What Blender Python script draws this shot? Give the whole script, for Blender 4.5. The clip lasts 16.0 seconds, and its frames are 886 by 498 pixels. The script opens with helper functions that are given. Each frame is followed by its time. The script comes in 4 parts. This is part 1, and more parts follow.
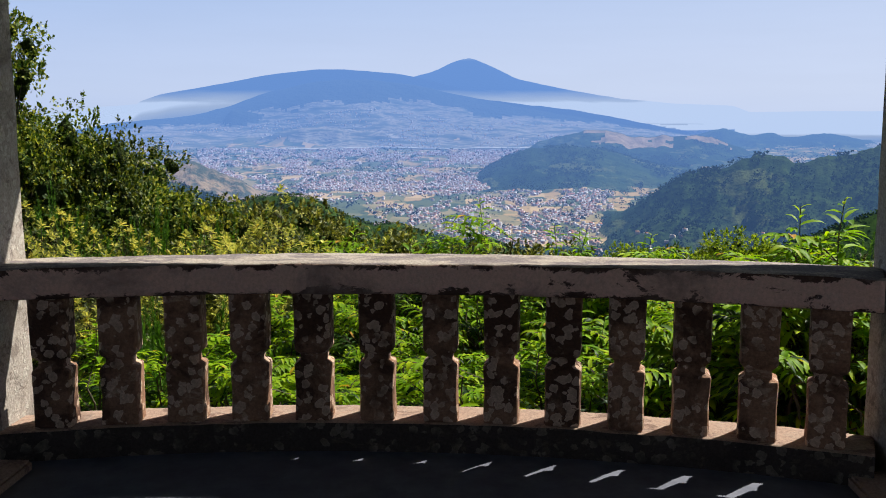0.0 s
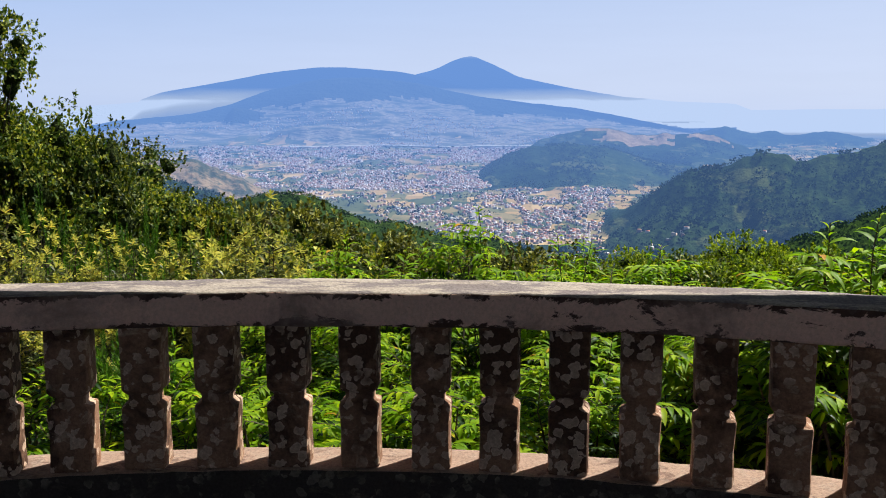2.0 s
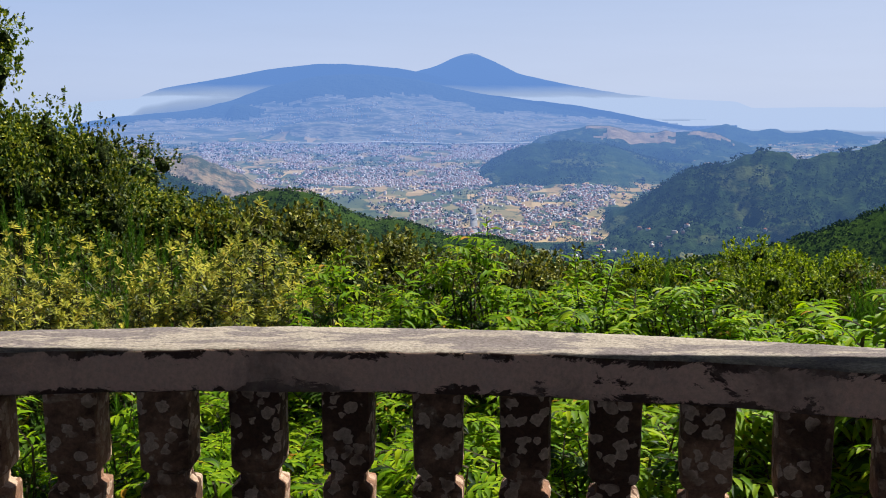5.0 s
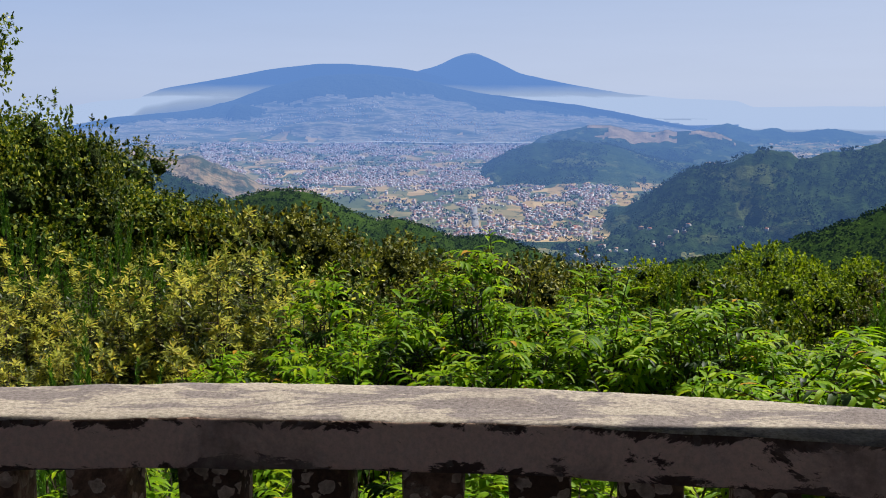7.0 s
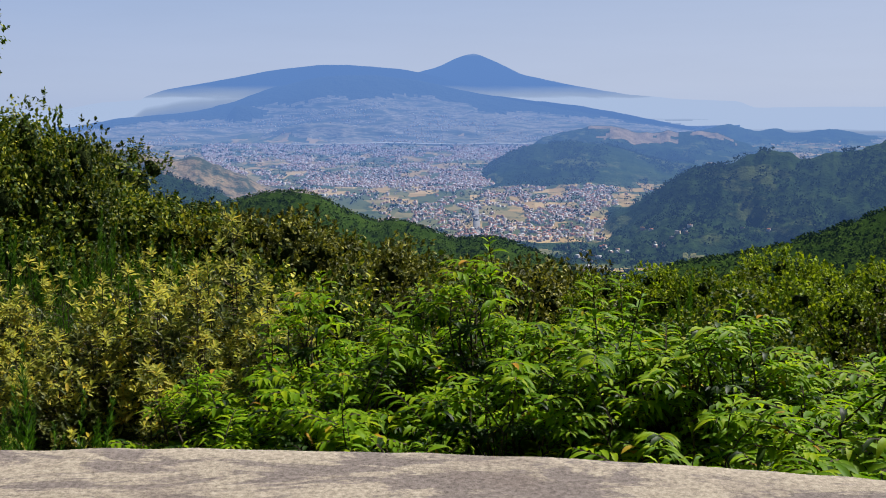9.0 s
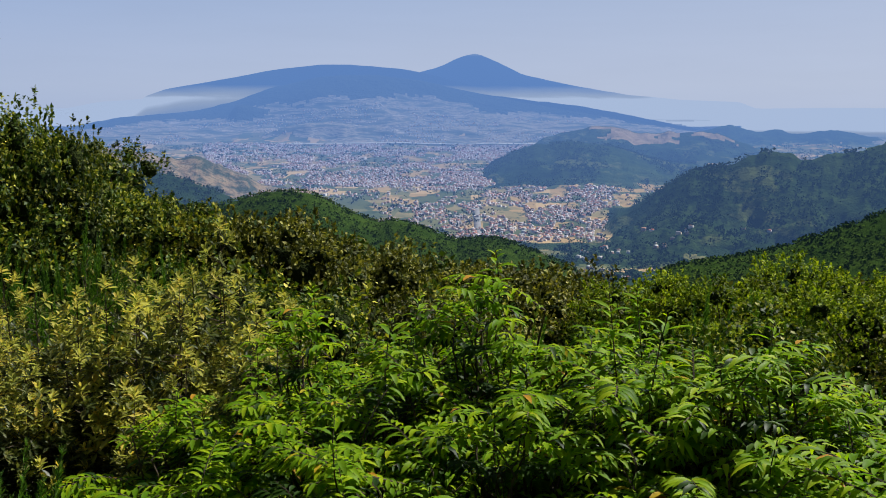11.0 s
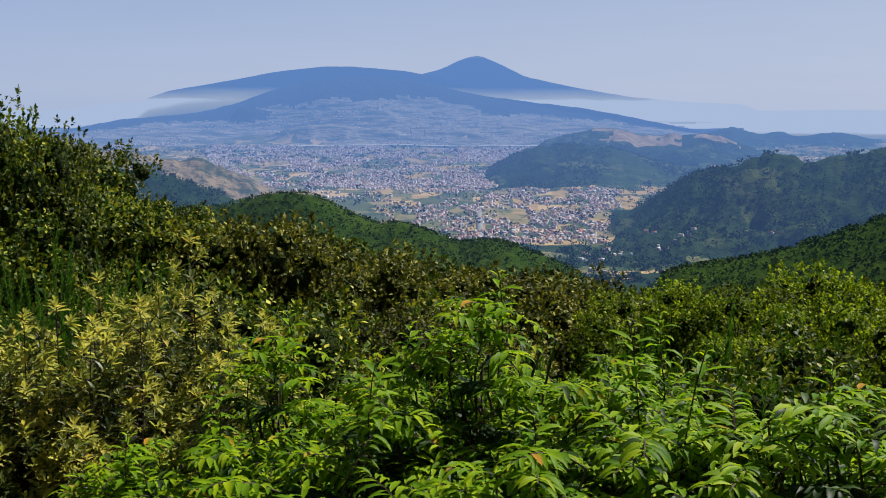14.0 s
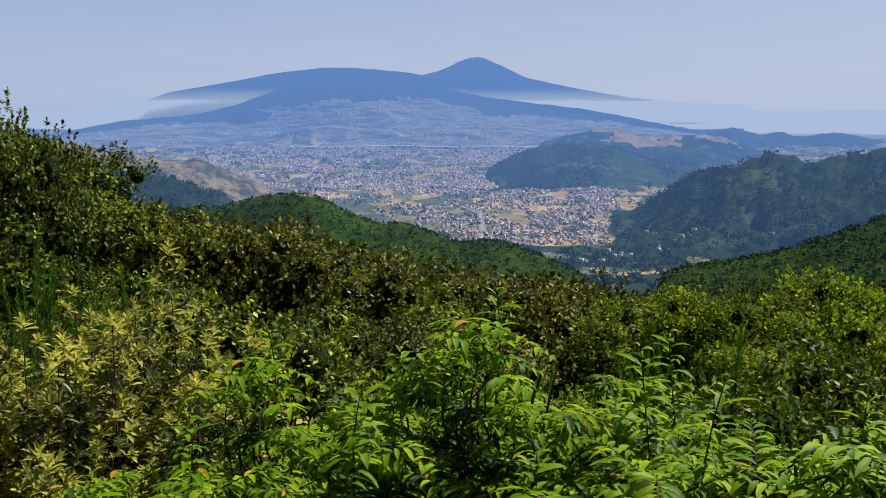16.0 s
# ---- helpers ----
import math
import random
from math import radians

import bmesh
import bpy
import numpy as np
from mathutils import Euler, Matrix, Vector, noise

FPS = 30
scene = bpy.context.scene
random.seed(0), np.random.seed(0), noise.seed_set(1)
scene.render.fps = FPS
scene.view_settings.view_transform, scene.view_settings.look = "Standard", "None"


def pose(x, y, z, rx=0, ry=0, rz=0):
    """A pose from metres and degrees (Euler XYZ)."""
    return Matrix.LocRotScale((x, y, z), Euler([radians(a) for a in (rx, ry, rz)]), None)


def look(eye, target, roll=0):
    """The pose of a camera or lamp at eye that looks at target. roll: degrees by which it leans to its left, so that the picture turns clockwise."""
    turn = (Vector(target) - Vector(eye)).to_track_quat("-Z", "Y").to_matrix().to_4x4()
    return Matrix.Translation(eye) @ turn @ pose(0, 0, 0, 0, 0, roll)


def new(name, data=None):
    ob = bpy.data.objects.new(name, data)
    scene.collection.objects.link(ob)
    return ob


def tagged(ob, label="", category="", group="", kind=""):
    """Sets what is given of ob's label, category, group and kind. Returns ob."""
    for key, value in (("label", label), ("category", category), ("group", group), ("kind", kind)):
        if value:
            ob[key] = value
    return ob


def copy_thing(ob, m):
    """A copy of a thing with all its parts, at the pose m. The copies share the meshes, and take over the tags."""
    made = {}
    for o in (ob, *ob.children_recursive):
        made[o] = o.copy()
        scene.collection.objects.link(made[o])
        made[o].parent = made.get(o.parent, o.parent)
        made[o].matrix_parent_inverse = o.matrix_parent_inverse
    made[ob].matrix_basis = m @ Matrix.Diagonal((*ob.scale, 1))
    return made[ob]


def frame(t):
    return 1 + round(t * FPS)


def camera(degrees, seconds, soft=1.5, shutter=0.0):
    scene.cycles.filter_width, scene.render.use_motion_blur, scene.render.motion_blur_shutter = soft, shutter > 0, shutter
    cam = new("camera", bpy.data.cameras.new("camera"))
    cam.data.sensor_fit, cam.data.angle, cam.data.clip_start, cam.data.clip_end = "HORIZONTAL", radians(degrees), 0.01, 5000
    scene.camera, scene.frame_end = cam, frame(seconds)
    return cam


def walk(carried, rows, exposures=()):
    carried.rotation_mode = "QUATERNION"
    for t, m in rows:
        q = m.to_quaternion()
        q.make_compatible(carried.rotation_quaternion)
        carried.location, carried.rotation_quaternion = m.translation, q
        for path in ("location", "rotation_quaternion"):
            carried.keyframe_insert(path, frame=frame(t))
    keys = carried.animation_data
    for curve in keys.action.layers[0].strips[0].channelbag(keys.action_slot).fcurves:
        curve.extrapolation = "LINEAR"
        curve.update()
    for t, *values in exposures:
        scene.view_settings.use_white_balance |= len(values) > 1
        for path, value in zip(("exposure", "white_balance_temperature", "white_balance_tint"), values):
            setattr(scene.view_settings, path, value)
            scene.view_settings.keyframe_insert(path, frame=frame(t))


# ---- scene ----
cam = camera(49.0, 16.0, 1.0)
PATH = [
    (0, (0.235, -0.762, 1.598), (0.146, 1.215, 1.312), -0.2),
    (0.5, (0.247, -0.654, 1.604), (0.157, 1.324, 1.319), -0.2),
    (1, (0.263, -0.511, 1.624), (0.172, 1.466, 1.337), -0.2),
    (1.5, (0.267, -0.376, 1.639), (0.175, 1.601, 1.349), -0.2),
    (2, (0.257, -0.243, 1.641), (0.165, 1.733, 1.351), -0.2),
    (2.5, (0.235, -0.091, 1.645), (0.144, 1.886, 1.351), -0.1),
    (3, (0.206, 0.047, 1.656), (0.114, 2.023, 1.361), -0.1),
    (3.5, (0.184, 0.164, 1.673), (0.092, 2.14, 1.377), -0.0),
    (4, (0.178, 0.309, 1.67), (0.086, 2.285, 1.374), -0.0),
    (6.5, (0.188, 1.045, 1.698), (0.094, 3.021, 1.401), -0.1),
    (7, (0.168, 1.19, 1.707), (0.073, 3.166, 1.41), -0.1),
    (7.5, (0.161, 1.321, 1.706), (0.066, 3.297, 1.41), -0.0),
    (8, (0.168, 1.478, 1.686), (0.073, 3.453, 1.391), -0.1),
    (8.5, (0.174, 1.65, 1.68), (0.078, 3.625, 1.385), -0.2),
    (9, (0.181, 1.804, 1.678), (0.083, 3.78, 1.383), -0.2),
    (11.5, (0.13, 2.586, 1.681), (0.03, 4.562, 1.386), -0.0),
    (12, (0.145, 2.756, 1.673), (0.044, 4.731, 1.378), -0.0),
    (12.5, (0.159, 2.893, 1.671), (0.057, 4.869, 1.376), -0.1),
    (13, (0.158, 3.029, 1.662), (0.056, 5.005, 1.369), -0.0),
    (13.5, (0.148, 3.166, 1.657), (0.045, 5.142, 1.367), -0.1),
    (14, (0.135, 3.303, 1.658), (0.031, 5.279, 1.367), -0.0),
    (14.5, (0.125, 3.43, 1.652), (0.021, 5.406, 1.361), -0.1),
    (15, (0.126, 3.534, 1.656), (0.022, 5.51, 1.365), -0.1),
    (15.5, (0.141, 3.645, 1.665), (0.036, 5.621, 1.375), -0.1),
    (16, (0.154, 3.748, 1.671), (0.049, 5.724, 1.382), -0.1),
]
walk(cam, [(t, look(eye, target, roll)) for t, eye, target, roll in PATH], [(0.0, 0.71), (3.0, 0.79), (4.0, 0.72), (7.0, 0.53), (9.0, 0.42), (12.5, 0.35), (16.0, 0.40)])

# ---- light: one sun high in front and to the right, and a hazy sky ----
SUN_AZ, SUN_EL = 46.5, 47.5      # degrees to the right of +y, degrees above the horizon
world = bpy.data.worlds.new("sky")
scene.world = world
world.use_nodes = True
wn, wl = world.node_tree.nodes, world.node_tree.links
sky = wn.new("ShaderNodeTexSky")
sky.sky_type = "NISHITA"
sky.sun_disc = False
sky.sun_elevation, sky.sun_rotation = radians(SUN_EL), radians(SUN_AZ)
sky.altitude, sky.air_density, sky.dust_density, sky.ozone_density = 700, 1.0, 2.0, 3.0
wl.new(sky.outputs["Color"], wn["Background"].inputs["Color"])
wn["Background"].inputs["Strength"].default_value = 0.024

sun_data = bpy.data.lights.new("sun", "SUN")
sun_data.energy, sun_data.angle, sun_data.color = 5.0, radians(0.5), (1.0, 0.965, 0.90)
sun = new("sun", sun_data)
sun_dir = Vector((math.sin(radians(SUN_AZ)) * math.cos(radians(SUN_EL)), math.cos(radians(SUN_AZ)) * math.cos(radians(SUN_EL)), math.sin(radians(SUN_EL))))
sun.matrix_world = look(sun_dir * 50, (0, 0, 0))


# ---- node helpers ----
def srgb(r, g, b):
    return tuple(((c / 255 + 0.055) / 1.055) ** 2.4 if c > 10 else c / 3294 for c in (r, g, b)) + (1,)


class Mat:
    """A node material under construction: Principled surface plus small builders."""

    def __init__(self, name, rough=0.8, spec=0.3):
        self.m = bpy.data.materials.new(name)
        self.m.use_nodes = True
        self.n, self.l = self.m.node_tree.nodes, self.m.node_tree.links
        self.p = self.n["Principled BSDF"]
        self.p.inputs["Roughness"].default_value = rough
        self.p.inputs["Specular IOR Level"].default_value = spec

    def pos(self, scale=(1, 1, 1), obj=False):
        src = self.n.new("ShaderNodeTexCoord").outputs["Object"] if obj else self.n.new("ShaderNodeNewGeometry").outputs["Position"]
        mp = self.n.new("ShaderNodeMapping")
        mp.inputs["Scale"].default_value = scale
        self.l.new(src, mp.inputs["Vector"])
        return mp.outputs["Vector"]

    def noise(self, vec, scale, detail=4, rough=0.6, dist=0.0):
        t = self.n.new("ShaderNodeTexNoise")
        t.inputs["Scale"].default_value, t.inputs["Detail"].default_value = scale, detail
        t.inputs["Roughness"].default_value, t.inputs["Distortion"].default_value = rough, dist
        self.l.new(vec, t.inputs["Vector"])
        return t.outputs["Fac"]

    def voronoi(self, vec, scale, out="Distance", metric="EUCLIDEAN", rnd=1.0):
        t = self.n.new("ShaderNodeTexVoronoi")
        t.distance = metric
        t.inputs["Scale"].default_value, t.inputs["Randomness"].default_value = scale, rnd
        self.l.new(vec, t.inputs["Vector"])
        return t.outputs[out]

    def ramp(self, fac, stops, mode="LINEAR"):
        r = self.n.new("ShaderNodeValToRGB")
        r.color_ramp.interpolation = mode
        e = r.color_ramp.elements
        while len(e) < len(stops):
            e.new(0.5)
        for el, (p, c) in zip(e, stops):
            el.position = p
            el.color = c if len(c) == 4 else (*c, 1)
        self.l.new(fac, r.inputs["Fac"])
        return r.outputs["Color"]

    def mix(self, fac, a, b, mode="MIX"):
        x = self.n.new("ShaderNodeMix")
        x.data_type, x.blend_type = "RGBA", mode
        for sock, v in ((x.inputs["Factor"], fac), (x.inputs["A"], a), (x.inputs["B"], b)):
            if isinstance(v, (int, float)):
                sock.default_value = v
            elif isinstance(v, tuple):
                sock.default_value = v if len(v) == 4 else (*v, 1)
            else:
                self.l.new(v, sock)
        return x.outputs["Result"]

    def math(self, op, a, b=0.0, c=0.0, clamp=False):
        x = self.n.new("ShaderNodeMath")
        x.operation, x.use_clamp = op, clamp
        for sock, v in zip(x.inputs, (a, b, c)):
            if isinstance(v, (int, float)):
                sock.default_value = v
            else:
                self.l.new(v, sock)
        return x.outputs[0]

    def color(self, sock):
        if isinstance(sock, tuple):
            self.p.inputs["Base Color"].default_value = sock if len(sock) == 4 else (*sock, 1)
        else:
            self.l.new(sock, self.p.inputs["Base Color"])
        return self

    def bump(self, height, dist=0.01, strength=0.6):
        b = self.n.new("ShaderNodeBump")
        b.inputs["Distance"].default_value, b.inputs["Strength"].default_value = dist, strength
        self.l.new(height, b.inputs["Height"])
        self.l.new(b.outputs["Normal"], self.p.inputs["Normal"])
        return self

    def rand(self, island=False):
        if island:
            return self.n.new("ShaderNodeNewGeometry").outputs["Random Per Island"]
        return self.n.new("ShaderNodeObjectInfo").outputs["Random"]


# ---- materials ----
def hazed(mat, sea=False):
    """Painted haze: glow of the air mixed into far surfaces as emission, thicker with distance, pale over the sea."""
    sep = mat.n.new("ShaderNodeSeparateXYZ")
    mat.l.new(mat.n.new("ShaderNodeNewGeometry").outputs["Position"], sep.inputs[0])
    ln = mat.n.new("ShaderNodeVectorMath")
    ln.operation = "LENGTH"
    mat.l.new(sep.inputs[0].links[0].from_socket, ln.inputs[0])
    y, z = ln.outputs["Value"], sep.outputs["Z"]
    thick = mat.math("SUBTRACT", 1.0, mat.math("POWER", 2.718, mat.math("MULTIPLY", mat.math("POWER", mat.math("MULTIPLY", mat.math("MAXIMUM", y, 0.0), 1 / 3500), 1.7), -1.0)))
    # pale emission paints the low mist band and the cloud on the peak
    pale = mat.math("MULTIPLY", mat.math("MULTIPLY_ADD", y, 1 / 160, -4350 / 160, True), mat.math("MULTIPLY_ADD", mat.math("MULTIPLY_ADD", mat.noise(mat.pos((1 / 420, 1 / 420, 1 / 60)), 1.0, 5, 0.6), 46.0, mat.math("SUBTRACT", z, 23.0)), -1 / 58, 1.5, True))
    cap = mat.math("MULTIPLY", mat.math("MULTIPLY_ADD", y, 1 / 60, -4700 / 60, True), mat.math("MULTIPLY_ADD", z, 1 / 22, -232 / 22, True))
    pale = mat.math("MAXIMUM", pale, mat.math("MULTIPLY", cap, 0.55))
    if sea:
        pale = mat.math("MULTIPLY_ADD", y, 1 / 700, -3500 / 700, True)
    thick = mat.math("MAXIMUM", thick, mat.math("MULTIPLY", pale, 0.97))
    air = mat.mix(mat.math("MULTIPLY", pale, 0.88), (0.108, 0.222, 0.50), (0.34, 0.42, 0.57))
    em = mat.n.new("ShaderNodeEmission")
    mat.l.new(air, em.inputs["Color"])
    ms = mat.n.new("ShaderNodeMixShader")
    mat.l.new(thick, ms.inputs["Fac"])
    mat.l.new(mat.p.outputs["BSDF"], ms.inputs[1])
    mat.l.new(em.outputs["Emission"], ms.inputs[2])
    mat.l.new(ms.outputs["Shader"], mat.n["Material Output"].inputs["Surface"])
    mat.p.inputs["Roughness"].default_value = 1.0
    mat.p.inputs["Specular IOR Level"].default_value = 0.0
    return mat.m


def forest_material(name, dark, mid, light, scale, crowns=False, glades=None):
    """Woods seen from afar; crowns: every tree has its own tone; glades: colour of open ground between."""
    m = Mat(name)
    v = m.pos()
    a = m.noise(v, scale, 6, 0.7)
    b = m.noise(v, scale / 9, 4, 0.6)
    if crowns:
        a = m.math("ADD", m.math("MULTIPLY", a, 0.45), m.math("MULTIPLY", m.rand(True), 0.55))
    c = (m.mix(m.ramp(b, [(0.35, (0, 0, 0)), (0.65, (1, 1, 1))]), m.ramp(a, [(0.3, dark), (0.7, mid)]), m.ramp(a, [(0.35, mid), (0.75, light)])))
    if glades:
        g = m.noise(m.pos((1 / 130, 1 / 260, 1 / 60)), 1.0, 6, 0.7)
        c = m.mix(m.ramp(g, [(0.56, (0, 0, 0)), (0.60, (1, 1, 1))]), c, glades)
    m.color(c)
    if not crowns:
        m.bump(a, 0.35 / scale, 0.8)
    return hazed(m)


def valley_material():
    m = Mat("valley_fields")
    v = m.pos((1 / 42, 1 / 75, 0))
    cell = m.voronoi(v, 1.0, "Color", "CHEBYCHEV", 0.9)
    sep = m.n.new("ShaderNodeSeparateColor")
    m.l.new(cell, sep.inputs[0])
    field = m.ramp(sep.outputs[0], [(0.0, (0.09, 0.11, 0.045)), (0.22, (0.36, 0.25, 0.11)), (0.42, (0.15, 0.15, 0.06)), (0.58, (0.46, 0.33, 0.16)), (0.74, (0.24, 0.20, 0.09)), (0.9, (0.06, 0.085, 0.035))], "CONSTANT")
    trees = m.noise(m.pos((1 / 34, 1 / 60, 0)), 1.0, 6, 0.72)
    m.color(m.mix(m.ramp(trees, [(0.55, (0, 0, 0)), (0.62, (1, 1, 1))]), m.mix(m.ramp(m.noise(m.pos((1 / 260, 1 / 420, 0)), 1.0, 3), [(0.56, (0, 0, 0)), (0.66, (1, 1, 1))]), field, (0.07, 0.095, 0.04)), (0.04, 0.058, 0.028)))
    return hazed(m)


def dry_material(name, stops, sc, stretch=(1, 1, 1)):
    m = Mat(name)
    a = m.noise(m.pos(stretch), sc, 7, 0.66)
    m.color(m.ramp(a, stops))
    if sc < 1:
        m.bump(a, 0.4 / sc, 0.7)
    return hazed(m)


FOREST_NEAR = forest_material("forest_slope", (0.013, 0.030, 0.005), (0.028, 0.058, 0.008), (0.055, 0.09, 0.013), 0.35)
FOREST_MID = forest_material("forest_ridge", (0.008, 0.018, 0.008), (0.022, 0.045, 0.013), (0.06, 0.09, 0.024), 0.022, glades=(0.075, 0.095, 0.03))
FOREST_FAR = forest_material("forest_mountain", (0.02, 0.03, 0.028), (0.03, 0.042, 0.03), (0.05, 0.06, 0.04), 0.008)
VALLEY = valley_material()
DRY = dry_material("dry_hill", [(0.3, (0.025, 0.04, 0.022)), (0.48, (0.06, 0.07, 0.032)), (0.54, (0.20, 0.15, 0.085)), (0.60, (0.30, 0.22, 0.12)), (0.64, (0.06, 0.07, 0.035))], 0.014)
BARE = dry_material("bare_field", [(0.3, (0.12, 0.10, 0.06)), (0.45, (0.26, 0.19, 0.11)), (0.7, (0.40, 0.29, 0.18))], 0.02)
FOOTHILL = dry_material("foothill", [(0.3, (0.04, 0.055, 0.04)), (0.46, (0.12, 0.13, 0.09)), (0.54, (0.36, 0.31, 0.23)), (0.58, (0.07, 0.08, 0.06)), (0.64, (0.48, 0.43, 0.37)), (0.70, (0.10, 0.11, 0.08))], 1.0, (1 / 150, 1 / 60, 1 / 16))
SEA = hazed(Mat("sea").color((0.03, 0.06, 0.10)), True)


def soil_material():
    m = Mat("soil", 0.95, 0.1)
    a = m.noise(m.pos(), 6.0, 7, 0.7)
    m.color(m.ramp(a, [(0.3, (0.012, 0.013, 0.007)), (0.6, (0.04, 0.036, 0.018)), (0.8, (0.05, 0.06, 0.02))]))
    return m.bump(a, 0.05, 0.8).m


SOIL = soil_material()


def concrete_material(name, base, worn, stain, lichen, spots=0.85, size=19.0, edges=None, chips=0.5, soft=0.025, grain=0.6, patch=(5, 9, 9), damp=(0.52, 0.68), lush=(0.44, 0.54)):
    """Old concrete: paint worn away in crisp patches, damp stains, round lichen. edges: heights along which the paint peels first."""
    m = Mat(name, 0.9, 0.2)
    v = m.pos()
    big = m.noise(v, 2.4, 6, 0.68, 0.4)
    fine = m.noise(v, 70, 5, 0.75)
    flake = m.noise(m.pos(patch), 1.0, 8, 0.72, 0.5)
    peel = flake
    if edges:
        sep = m.n.new("ShaderNodeSeparateXYZ")
        m.l.new(v, sep.inputs[0])
        for z in edges:
            near = m.math("SUBTRACT", 1.0, m.math("MULTIPLY", m.math("ABSOLUTE", m.math("SUBTRACT", sep.outputs["Z"], z)), 22.0), clamp=True)
            peel = m.math("ADD", peel, m.math("MULTIPLY", near, 0.19))
    c = m.mix(m.ramp(peel, [(chips + 0.06, (0, 0, 0)), (chips + 0.06 + soft, (1, 1, 1))]), base, worn)
    c = m.mix(m.ramp(big, [(damp[0], (0, 0, 0)), (damp[1], (0.85, 0.85, 0.85))]), c, stain)
    wob = m.n.new("ShaderNodeVectorMath")
    wob.operation = "MULTIPLY_ADD"
    nz = m.n.new("ShaderNodeTexNoise")
    nz.inputs["Scale"].default_value = 30
    m.l.new(v, nz.inputs["Vector"])
    m.l.new(nz.outputs["Color"], wob.inputs[0])
    wob.inputs[1].default_value = (0.045, 0.045, 0.045)
    m.l.new(v, wob.inputs[2])
    spot = m.voronoi(wob.outputs[0], size)
    where = m.noise(v, 5.0, 3, 0.6)
    ring = m.ramp(spot, [(0.0, (0.7, 0.7, 0.7)), (0.28, (0.75, 0.75, 0.75)), (0.40, (1, 1, 1)), (0.45, (0, 0, 0))])
    disc = m.math("MULTIPLY", ring, m.ramp(where, [(lush[0], (0, 0, 0)), (lush[1], (1, 1, 1))]))
    c = m.mix(m.math("MULTIPLY", disc, spots), c, lichen)
    c = m.mix(grain, c, m.ramp(fine, [(0.32, (0.35, 0.33, 0.31)), (0.62, (1.2, 1.18, 1.15))]), "MULTIPLY")
    m.color(c)
    h = m.math("ADD", m.math("MULTIPLY", peel, -0.5), m.math("ADD", m.math("MULTIPLY", fine, 0.25), m.math("MULTIPLY", disc, 0.3 * spots)))
    return m.bump(h, 0.014, 0.8).m


RAIL_TOP = concrete_material("rail_top", (0.40, 0.35, 0.295), (0.21, 0.18, 0.175), (0.20, 0.165, 0.155), (0.45, 0.42, 0.36), 0.0, chips=0.42, soft=0.05, grain=0.85, patch=(2.6, 7, 7))
RAIL_MAT = concrete_material("rail_paint", (0.72, 0.47, 0.36), (0.09, 0.05, 0.038), (0.30, 0.21, 0.17), (0.45, 0.42, 0.36), 0.12, 30, (0.90, 0.750), 0.555, grain=0.3)
BALUSTER_MAT = concrete_material("baluster_concrete", (0.30, 0.165, 0.10), (0.46, 0.31, 0.21), (0.05, 0.023, 0.014), (0.66, 0.48, 0.35), 0.85, 20.0, soft=0.06, damp=(0.44, 0.56), lush=(0.36, 0.46))
# plinth: sunlit tone put into the top's colour, shade into the face's
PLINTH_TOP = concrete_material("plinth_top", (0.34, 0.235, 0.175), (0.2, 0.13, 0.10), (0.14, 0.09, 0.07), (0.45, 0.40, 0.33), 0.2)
PLINTH_SHADED = concrete_material("plinth_shaded_face", (0.055, 0.042, 0.035), (0.085, 0.065, 0.05), (0.025, 0.02, 0.018), (0.33, 0.29, 0.23), 0.35, 18)
POST_MAT = concrete_material("post_plaster", (0.42, 0.37, 0.32), (0.26, 0.22, 0.19), (0.2, 0.16, 0.14), (0.6, 0.57, 0.5), 0.6, 26)
PLASTER = concrete_material("grey_plaster", (0.50, 0.48, 0.45), (0.42, 0.40, 0.37), (0.34, 0.31, 0.28), (0.6, 0.57, 0.5), 0.0)


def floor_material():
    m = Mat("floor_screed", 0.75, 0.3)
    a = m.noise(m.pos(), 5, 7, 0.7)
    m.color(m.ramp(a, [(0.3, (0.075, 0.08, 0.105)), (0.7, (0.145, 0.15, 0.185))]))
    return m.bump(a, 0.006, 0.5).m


FLOOR_MAT = floor_material()


def leaf_material(name, stops, trans, gloss=0.38, share=0.45, spec=0.5, each=False):
    """Leaf blade: the colour differs from leaf to leaf, light shines through it."""
    m = Mat(name, gloss, spec)
    r = m.rand(True)
    c = m.ramp(r, stops)
    c = m.mix(0.35, c, m.ramp(m.noise(m.pos(), 1.3, 3), [(0.3, (0.55, 0.6, 0.5)), (0.7, (1.25, 1.2, 1.1))]), "MULTIPLY")
    if each:                          # every tree has a tone of its own
        c = m.mix(1.0, c, m.ramp(m.rand(), [(0.0, (0.5, 0.52, 0.55)), (0.5, (0.95, 1.0, 0.95)), (1.0, (1.38, 1.35, 1.05))]), "MULTIPLY")
    m.color(c)
    tr = m.n.new("ShaderNodeBsdfTranslucent")
    m.l.new(m.mix(1.0, c, (*trans, 1), "MULTIPLY"), tr.inputs["Color"])
    ms = m.n.new("ShaderNodeMixShader")
    ms.inputs["Fac"].default_value = share
    m.l.new(m.p.outputs["BSDF"], ms.inputs[1])
    m.l.new(tr.outputs["BSDF"], ms.inputs[2])
    m.l.new(ms.outputs["Shader"], m.n["Material Output"].inputs["Surface"])
    return m.m


